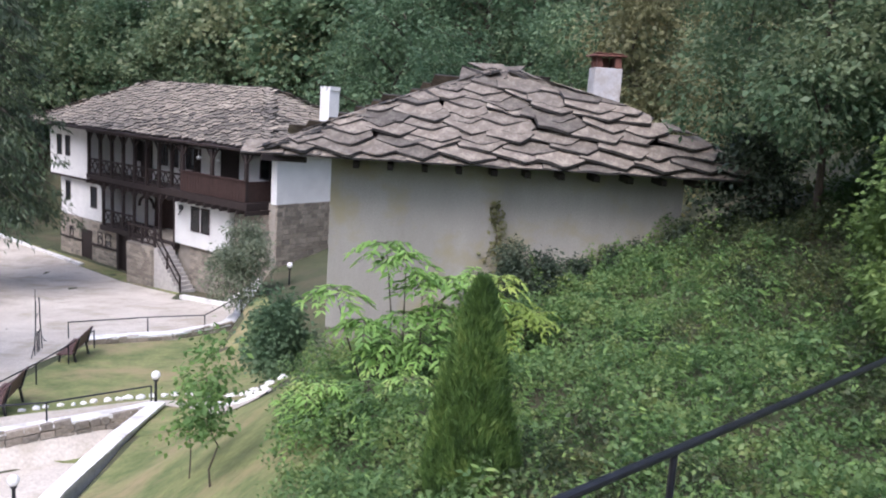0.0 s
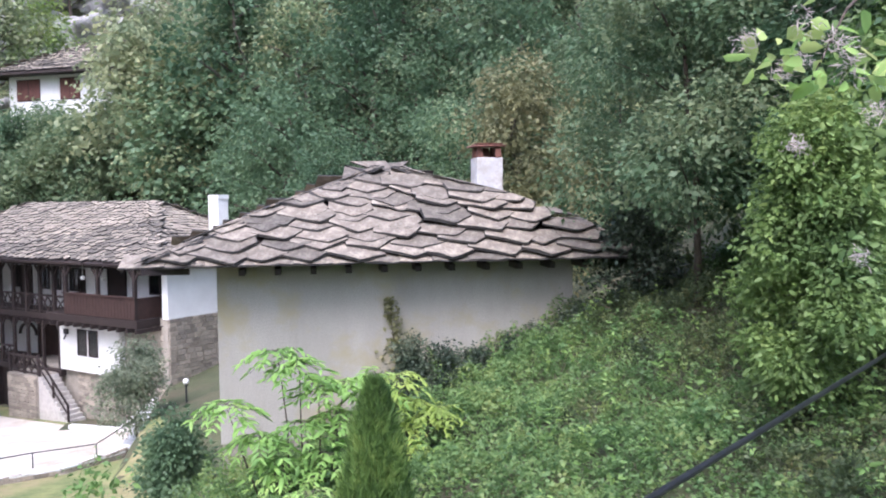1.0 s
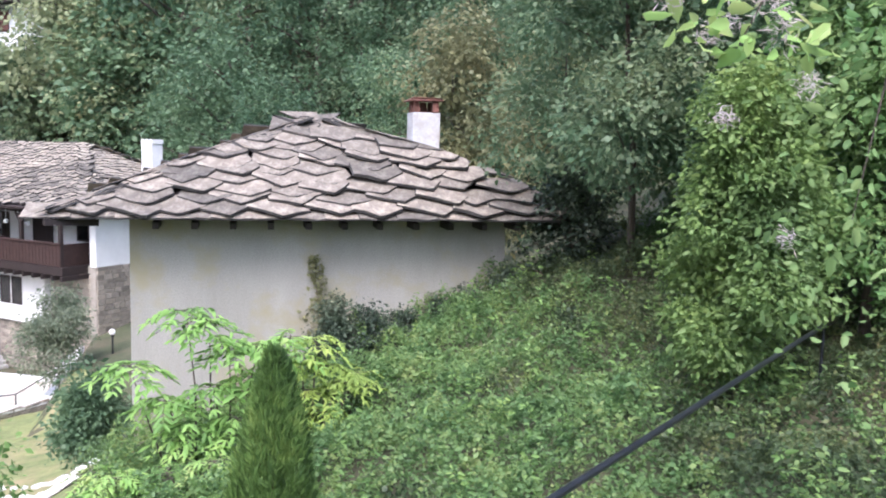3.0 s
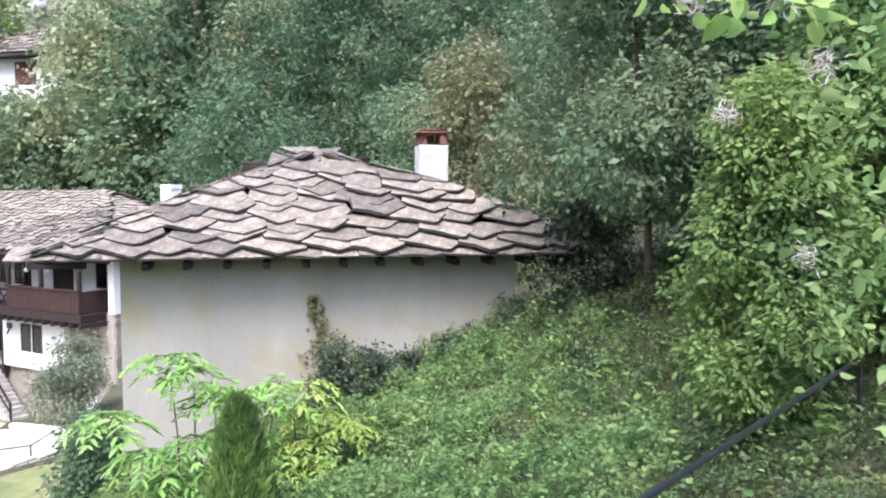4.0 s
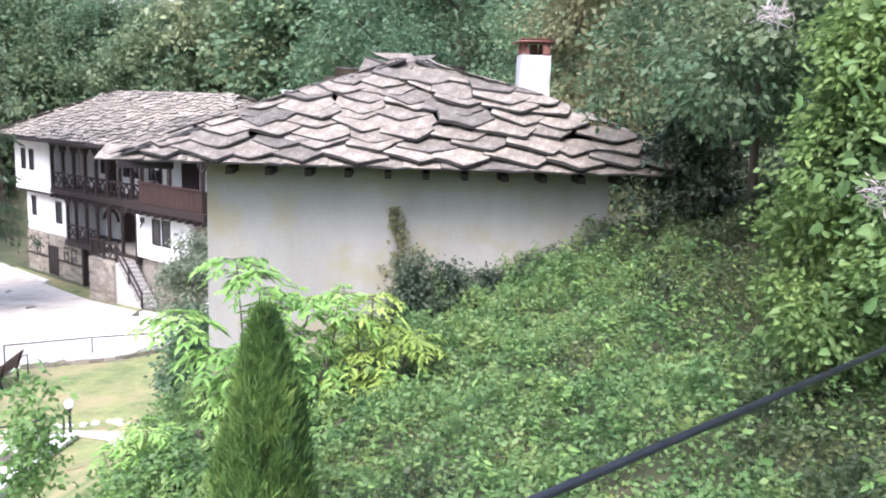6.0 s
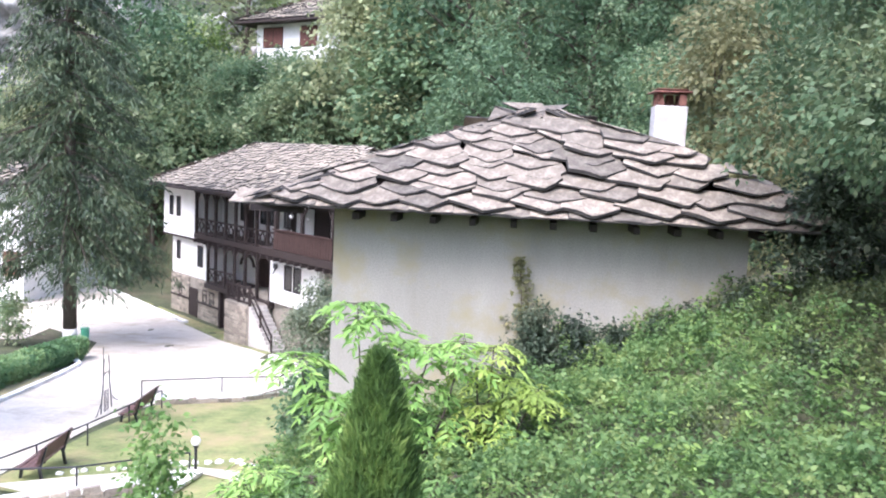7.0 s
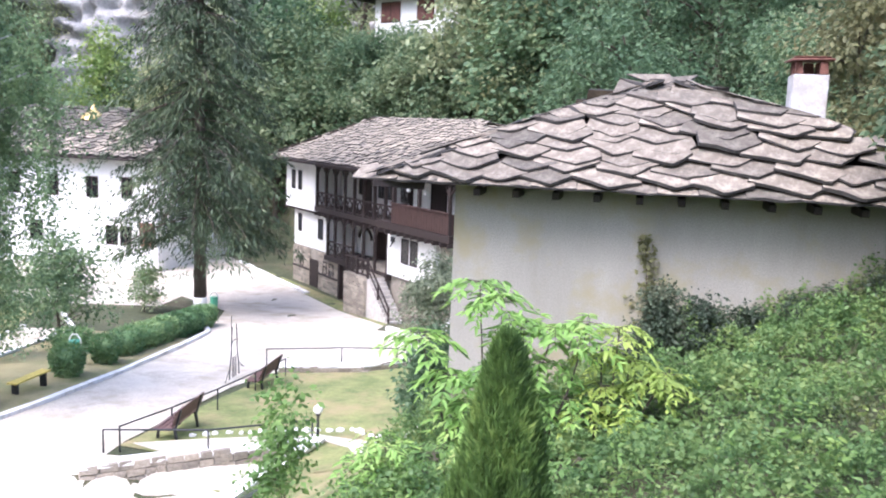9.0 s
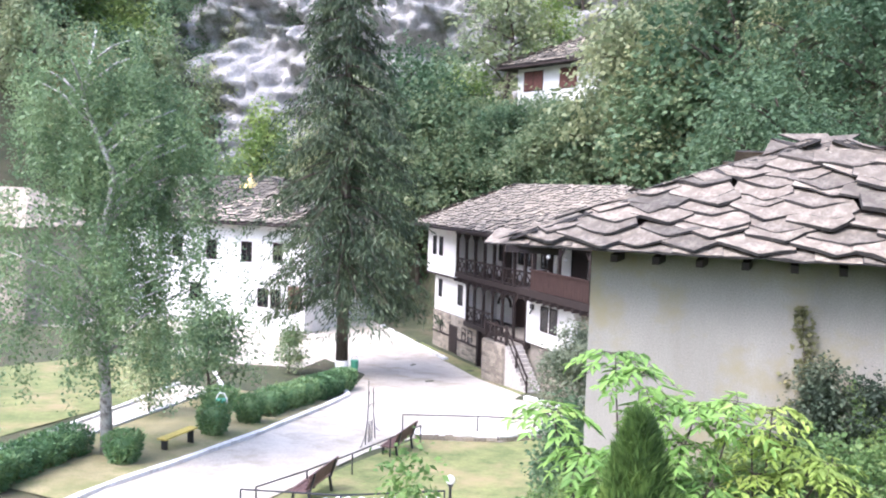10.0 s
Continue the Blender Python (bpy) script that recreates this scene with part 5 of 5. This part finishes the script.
# ---- garden and courtyard furniture ----
def gz(x, y, dz=0.0):
    return ground_z(x, y) + dz


def bench(m, label):
    b = thing("bench", m, label, "bench", "park benches")
    for k in range(4):
        bm = bmesh.new()
        box(bm, -0.85, 0.85, -0.22 + k * 0.115, -0.13 + k * 0.115, 0.40, 0.435)
        part("seat_slat", bm, M["bench_wood"], b)
    for k in range(4):
        bm = bmesh.new()
        z = 0.50 + k * 0.10
        box(bm, -0.85, 0.85, 0.24 + k * 0.035, 0.27 + k * 0.035, z, z + 0.08)
        part("back_slat", bm, M["bench_wood"], b)
    for x in (-0.62, 0.62):
        bm = bmesh.new()
        beam(bm, (x, -0.2, 0.39), (x, 0.24, 0.39), 0.06, 0.05)
        beam(bm, (x, -0.18, 0.38), (x, -0.24, -0.05), 0.06, 0.06)
        beam(bm, (x, 0.22, 0.4), (x, 0.30, -0.05), 0.06, 0.06)
        beam(bm, (x, 0.26, 0.38), (x, 0.40, 0.88), 0.06, 0.04)
        part("leg", bm, M["iron"], b, "dark cast-iron leg")


bench(pose(-7.75, 18.5, gz(-7.75, 18.5), 0, 0, -84), "slatted brown park bench with iron legs facing the road")
bench(pose(-8.15, 24.3, gz(-8.15, 24.3), 0, 0, -87), "slatted brown park bench with iron legs facing the road")


def yellow_bench():
    b = thing("bench", pose(-13.88, 20.6, gz(-13.88, 20.6), 0, 0, 91), "plain yellow-painted plank bench without a back", "bench")
    bm = bmesh.new()
    box(bm, -0.75, 0.75, -0.16, 0.16, 0.42, 0.47)
    bevelled(bm, 0.008)
    part("seat", bm, M["paint_yellow"], b)
    for x in (-0.6, 0.6):
        bm = bmesh.new()
        box(bm, x - 0.03, x + 0.03, -0.1, 0.1, -0.05, 0.42)
        part("leg", bm, M["iron"], b, "dark metal leg")


yellow_bench()


def railing(points, hgt, label, every=2.2):
    r = thing("railing", pose(0, 0, 0), label, "railing", "garden railings")
    top = [Vector((x, y, gz(x, y) + hgt)) for x, y in points]
    bm = bmesh.new()
    tube(bm, top, [0.022] * len(top), 8)
    part("rail", bm, M["iron"], r)
    for x, y in points:
        bm = bmesh.new()
        tube(bm, [(x, y, gz(x, y) - 0.2), (x, y, gz(x, y) + hgt)], [0.022, 0.022], 8)
        part("post", bm, M["iron"], r)


railing([(-8.0, 25.8), (-7.95, 23.4), (-7.9, 20.9), (-7.95, 18.6), (-8.1, 16.6)], 0.66, "dark pipe railing between the lawn and the road")
railing([(-8.4, 16.4), (-6.2, 17.3), (-4.25, 19.0)], 0.6, "dark pipe railing along the garden wall")
railing([(-9.4, 27.3), (-7.1, 28.9), (-5.2, 29.8), (-3.7, 31.2)], 0.62, "dark pipe railing along the low white wall")


def lamp(x, y, hgt, label):
    l = thing("garden_lamp", pose(x, y, gz(x, y)), label, "lamp", "garden lamps")
    bm = bmesh.new()
    tube(bm, [(0, 0, -0.1), (0, 0, hgt - 0.16)], [0.04, 0.035], 10)
    tube(bm, [(0, 0, hgt - 0.18), (0, 0, hgt - 0.12)], [0.06, 0.07], 10)
    part("post", bm, M["iron"], l)
    bm = bmesh.new()
    bmesh.ops.create_uvsphere(bm, u_segments=16, v_segments=10, radius=0.12, matrix=Matrix.Translation((0, 0, hgt - 0.02)))
    part("globe", bm, M["globe"], l, "white glass globe", True)


lamp(-4.2, 19.25, 0.85, "black garden lamp post with a white globe by the path")
lamp(-5.5, 13.9, 0.85, "black garden lamp post with a white globe by the lane")
lamp(-2.15, 31.0, 0.85, "slim garden lamp with a white globe near the long house")


def wall_run(name, line, width, hgt, mat, label, coping=None, below=0.4, face=None):
    """A low wall along points on the ground; its coping and face stones are parts."""
    rng = np.random.default_rng(len(name) + 3)
    w = thing(name, pose(0, 0, 0), label, "wall", kind="structure")
    sm = stone_mesh_set(rng) if face else None
    for (x0, y0), (x1, y1) in zip(line, line[1:]):
        n = max(1, int(math.hypot(x1 - x0, y1 - y0) / 1.1))
        for k in range(n):
            a = Vector((x0 + (x1 - x0) * k / n, y0 + (y1 - y0) * k / n, 0))
            b = Vector((x0 + (x1 - x0) * (k + 1) / n, y0 + (y1 - y0) * (k + 1) / n, 0))
            za, zb = max(gz(a.x, a.y), gz(a.x + 0.2, a.y + 0.3)), max(gz(b.x, b.y), gz(b.x + 0.2, b.y + 0.3))
            d = (b - a).normalized()
            s = Vector((-d.y, d.x, 0)) * width / 2
            for nm, lo, hi, ex, mm in (("block", -below, hgt, 1.0, mat), ("coping", hgt, hgt + 0.07, 1.25, coping)):
                if not mm:
                    continue
                bm = bmesh.new()
                vs = []
                for p, z in ((a, za), (b, zb)):
                    for sg in (-1, 1):
                        for h in (lo, hi):
                            vs.append(bm.verts.new(p + s * sg * ex + Vector((rng.normal() * 0.006, rng.normal() * 0.006, z + h + rng.normal() * 0.008))))
                for f in ((0, 1, 3, 2), (4, 6, 7, 5), (0, 4, 5, 1), (2, 3, 7, 6), (1, 5, 7, 3), (0, 2, 6, 4)):
                    bm.faces.new([vs[i] for i in f])
                part(nm, bm, M[mm], w)
            if face:
                rot = Matrix.Rotation(math.atan2(d.y, d.x), 4, "Z")
                z = face
                L = (b - a).length
                while z < hgt - 0.04:
                    hh = rng.uniform(0.14, 0.24)
                    q = 0.0
                    while q < L:
                        ww = rng.uniform(0.2, 0.45)
                        ob = new("stone", sm[int(rng.integers(6))])
                        ob.parent = w
                        ob.matrix_basis = Matrix.Translation(a + Vector((0, 0, za + z + hh / 2))) @ rot @ Matrix.Translation((q + ww / 2, -width / 2, 0)) @ Matrix.Diagonal((ww * 0.95, 0.1, hh * 0.93, 1))
                        q += ww
                    z += hh


wall_run("garden_wall", [(-8.3, 15.35), (-6.9, 16.55), (-4.1, 18.95)], 0.35, 0.06, "mortar", "grey rubble retaining wall with a whitewashed top", "limewash", 1.2, -0.75)
wall_run("parapet", [(-4.05, 18.9), (-4.2, 16.0), (-4.45, 13.2), (-4.6, 10.5)], 0.30, 0.12, "limewash", "whitewashed low parapet beside the sunken lane", "limewash", 1.2)
wall_run("low_wall", [(-8.5, 26.4), (-6.0, 27.8), (-4.4, 30.0), (-3.9, 33.0)], 0.4, 0.22, "mortar", "low stone wall with a whitewashed top", "limewash", 0.4, -0.1)
wall_run("kerb", [(-12.2, 13.0), (-12.55, 19.1), (-13.0, 23.6), (-13.9, 29.5), (-14.5, 32.3), (-15.6, 33.9)], 0.2, 0.14, "limewash", "whitewashed concrete kerb beside the road", None, 0.3)
wall_run("kerb", [(-15.8, 17.5), (-16.9, 20.0), (-18.2, 25.0), (-19.5, 30.0), (-22.5, 33.2)], 0.16, 0.12, "limewash", "whitewashed kerb of a garden path", None, 0.3)
wall_run("kerb", [(-16.7, 15.5), (-18.2, 20.0), (-19.8, 25.0), (-21.5, 29.5)], 0.16, 0.12, "limewash", "whitewashed kerb of a garden path", None, 0.3)
wall_run("kerb", [(-7.9, 37.4), (-5.5, 35.6), (-3.8, 34.6)], 0.25, 0.2, "limewash", "whitewashed edge of the raised bed before the long house", None, 0.3)
wall_run("kerb", [(-15.4, 45.6), (-19.5, 49.5), (-24.0, 54.0)], 0.25, 0.15, "limewash", "pale stone edge along the house's foot", None, 0.3)


def edging_stones():
    rng = np.random.default_rng(71)
    made = []
    for k in range(6):
        bm = bmesh.new()
        bmesh.ops.create_icosphere(bm, subdivisions=1, radius=0.5)
        for q in bm.verts:
            q.co *= rng.uniform(0.8, 1.15)
        made.append(finish(bm, "stone", M["limewash"]))
    base = None
    for line in ([(-7.2, 18.3), (-6.5, 18.9), (-5.0, 19.7), (-3.65, 20.3), (-2.2, 19.2), (-1.2, 17.6), (-0.4, 16.2)], [(-3.2, 19.0), (-2.2, 18.0), (-1.5, 16.6), (-0.7, 15.2)]):
        for (x0, y0), (x1, y1) in zip(line, line[1:]):
            n = int(math.hypot(x1 - x0, y1 - y0) / 0.27)
            for k in range(n):
                x, y = x0 + (x1 - x0) * k / n + rng.normal() * 0.04, y0 + (y1 - y0) * k / n + rng.normal() * 0.04
                ob = new("edging_stone", made[k % 6])
                s = rng.uniform(0.2, 0.34)
                ob.matrix_world = pose(x, y, gz(x, y) + 0.06, 0, 0, rng.uniform(0, 360)) @ Matrix.Diagonal((s, s * rng.uniform(0.7, 1), s * 0.7, 1))
                tagged(ob, "whitewashed rounded edging stone by the path", "stone", "edging stones")


edging_stones()
strip("path", [(-8.2, 17.2), (-6.6, 18.3), (-4.4, 19.6), (-2.9, 19.2), (-1.8, 17.2), (-0.6, 15.0)], [(-7.0, 16.8), (-5.6, 17.8), (-4.1, 19.1), (-3.1, 18.5), (-2.2, 16.8), (-1.0, 14.8)], M["concrete"], 0.075, "narrow pale concrete garden path", "path", 4)
strip("lane", [(-9.0, 16.2), (-7.0, 16.4), (-4.4, 18.4)], [(-9.0, 9.0), (-7.0, 9.0), (-4.75, 9.0)], M["concrete"], 0.04, "pale sunken concrete lane", "road", 12)
strip("lawn", [(-3.9, 7.0), (-3.95, 13.0), (-3.7, 18.2)], [(1.1, 6.5), (0.6, 12.0), (-2.0, 16.8)], M["lawn"], 0.04, "sloping dry lawn beside the parapet", "lawn", 10)
strip("lawn", [(-30, 17.0), (-30, 26.0), (-30, 34.0)], [(-18.5, 17.0), (-20.3, 26.0), (-24.0, 33.5)], M["lawn"], 0.03, "dry garden lawn behind the path", "lawn", 10)
strip("bed", [(-16.0, 15.0), (-17.2, 20.0), (-18.3, 25.0), (-19.6, 30.0)], [(-12.5, 15.0), (-12.8, 20.0), (-13.3, 25.0), (-14.2, 30.5)], M["lawn_dry"], 0.04, "dry straw-coloured garden bed by the kerb", "lawn", 8)
strip("path", [(-16.95, 16.0), (-18.25, 20.5), (-19.8, 25.0), (-21.4, 29.2)], [(-16.0, 18.0), (-17.1, 20.8), (-18.4, 25.2), (-19.7, 30.0)], M["concrete"], 0.03, "pale garden path between kerbs", "path", 4)
strip("yard", [(-46, 40), (-36, 43), (-26, 45)], [(-46, 47.8), (-36, 47.8), (-26, 47.8)], M["concrete"], 0.03, "pale paved yard before the white building", "pavement", 6)
strip("yard", [(-30.0, 34.6), (-26.0, 35.6), (-20.5, 38.0)], [(-30, 44), (-27, 45.5), (-22, 43.6)], M["concrete"], 0.022, "pale paved yard by the spruce", "pavement", 6)


strip("verge", [(-23.5, 53.6), (-15.3, 45.3), (-8.5, 38.6)], [(-18.9, 49.9), (-13.0, 44.5), (-8.2, 40.0)], M["lawn"], 0.02, "strip of rough grass at the foot of the long house", "grass", 6)


def clipped(name, m, sx, sy, sz, label, taper=0.25, n=2600, group=""):
    """A clipped bush: a tight skin of small leaves over a dark body, wider above."""
    rng = np.random.default_rng(int(abs(m.translation.x * 100)) % 1000)
    s = thing(name, m, label, "bush", group)
    d = rng.normal(size=(n, 3))
    p = np.sign(d) * np.abs(d / np.abs(d).max(1)[:, None]) ** 1.0
    d /= np.linalg.norm(d, axis=1)[:, None]
    q = d * 0.55 + p * 0.45
    q *= (1 + 0.05 * rng.normal(size=n))[:, None]
    zf = (q[:, 2] + 1) / 2
    w = 1 - taper * (1 - zf)
    pts = np.stack([q[:, 0] * sx * w, q[:, 1] * sy * w, zf * sz], 1)
    v, f = leaves(rng, pts, 0.09, 0.5, 0.0, 0.3, heading=d * 1.2)
    ob = new("foliage", from_arrays("foliage", v, f, M["leaf_hedge"]))
    ob.parent = s
    bm = bmesh.new()
    bmesh.ops.create_icosphere(bm, subdivisions=2, radius=1.0)
    for k in bm.verts:
        c = k.co.copy()
        mx = max(abs(c.x), abs(c.y), abs(c.z))
        c = c * 0.5 + c / mx * 0.42
        z = (c.z + 1) / 2
        ww = 1 - taper * (1 - z)
        k.co = Vector((c.x * sx * 0.9 * ww, c.y * sy * 0.9 * ww, z * sz * 0.94))
    part("body", bm, M["leaf_hedge"], s, smooth=True)


for x, y, r, hh in ((-14.1, 22.6, 0.52, 1.05), (-14.35, 24.9, 0.52, 1.0), (-13.75, 18.2, 0.5, 0.9), (-16.6, 26.1, 0.7, 0.85), (-14.6, 14.7, 0.5, 0.9)):
    clipped("clipped_bush", pose(x, y, gz(x, y)), r, r, hh, "round clipped green bush, narrower below, by the kerb", 0.45, group="clipped bushes")
for k in range(6):
    f = k / 5
    x, y = -14.75 - 0.75 * f, 26.7 + 6.8 * f
    clipped("hedge", pose(x, y, gz(x, y), 0, 0, 6), 0.55, 0.8, 0.95, "block of clipped dark green hedge beside the road", 0.15, 2600, "hedge blocks")
for k in range(3):
    x, y = -15.0 - 0.3 * k, 15.6 + 1.15 * k
    clipped("hedge", pose(x, y, gz(x, y), 0, 0, 10), 0.6, 0.7, 0.8, "block of clipped dark green hedge in the garden bed", 0.1, 2200, "hedge blocks")


def bin_(x, y):
    b = thing("litter_bin", pose(x, y, gz(x, y)), "small green litter bin on a post", "bin", "litter bins")
    bm = bmesh.new()
    tube(bm, [(0, 0, 0.35), (0, 0, 0.9)], [0.16, 0.21], 12)
    part("bucket", bm, M["paint_green"], b)
    bm = bmesh.new()
    tube(bm, [(-0.22, 0, -0.1), (-0.22, 0, 0.95), (-0.1, 0, 1.12), (0.1, 0, 1.12), (0.22, 0, 0.95), (0.22, 0, 0.7)], [0.025] * 6, 8)
    part("hoop", bm, M["limewash"], b, "white tube hoop")


bin_(-14.95, 24.1)
bin_(-16.9, 37.2)


def iron_frame():
    """A wrought-iron ornamental frame at the edge of the road."""
    t = thing("iron_frame", pose(-9.5, 25.0, gz(-9.5, 25.0), 0, 0, -80), "thin wrought-iron ornamental frame beside the road", "ironwork")
    bm = bmesh.new()
    for sg in (-1, 1):
        tube(bm, [(sg * 0.55, 0, -0.1), (sg * 0.45, 0, 0.5), (sg * 0.32, 0, 0.9), (sg * 0.28, 0, 1.5), (sg * 0.22, 0, 1.8)], [0.02] * 5, 6)
        tube(bm, [(sg * 0.55, 0, 0.4), (sg * 0.9, 0, 0.15), (sg * 1.2, 0, 0.05)], [0.015] * 3, 6)
    tube(bm, [(-0.3, 0, 1.25), (0, 0, 1.32), (0.3, 0, 1.25)], [0.018] * 3, 6)
    tube(bm, [(0.28, 0, 1.5), (0.3, 0, 2.2)], [0.014, 0.01], 6)
    for x in (-0.2, -0.07, 0.07, 0.2):
        tube(bm, [(x, 0, 0.0), (x, 0, 0.75)], [0.012, 0.012], 6)
    part("bar", bm, M["iron"], t)


iron_frame()


def stone_building():
    rng = np.random.default_rng(3)
    h = thing("building", pose(0, 0, 0), "low grey stone building behind the birch with a brown window", "building")
    bm = bmesh.new()
    box(bm, -54, -43.2, 40, 47, -3, 4.5)
    w = part("wall", bm, M["mortar"], h)
    stones(w, -47.5, -43.25, -2.0, 4.4, 39.99, rng, 0.3, 0.55)
    window(h, -45.6, -44.4, 1.1, 2.8, 39.95, 2, "wood_brown", 0.12)
    bm = bmesh.new()
    roof_core(bm, -55, -42.4, 39.2, 48, 4.55, -50, -47, 43.5, 7.0)
    part("roof", bm, M["slab_far"], h, "grey slab roof")


stone_building()


# ---- crag above the woods ----
def crag():
    rng = np.random.default_rng(17)
    nx, nz = 260, 150
    v = []
    for j in range(nz):
        for i in range(nx):
            f, g = i / (nx - 1), j / (nz - 1)
            x = -78 + 92 * f
            z = 8 + 62 * g
            p = Vector((x * 0.11, z * 0.16, 1.0))
            ledge = 6.0 * noise.fractal(p, 1.0, 2.0, 5) + 2.5 * abs(noise.noise(Vector((x * 0.5, z * 0.12, 4)))) + 1.2 * noise.noise(Vector((x * 0.2, z * 0.7, 9)))
            step = 4.0 * math.floor(g * 6 + 0.5 * noise.noise(Vector((x * 0.08, 3, 3)))) 
            y = 80 + 0.12 * abs(x + 30) + ledge + step * 0.8 + 10 * g
            y += 1.1 * noise.fractal(Vector((x * 0.9, z * 0.55, 2.0)), 0.8, 2.0, 4)
            v.append((x, y, z))
    f = [(j * nx + i, j * nx + i + 1, (j + 1) * nx + i + 1, (j + 1) * nx + i) for j in range(nz - 1) for i in range(nx - 1)]
    ob = new("crag", from_arrays("crag", np.array(v), np.array(f), M["rock"], False))
    tagged(ob, "pale grey limestone crag with bushes above the woods", "cliff", kind="structure")


crag()
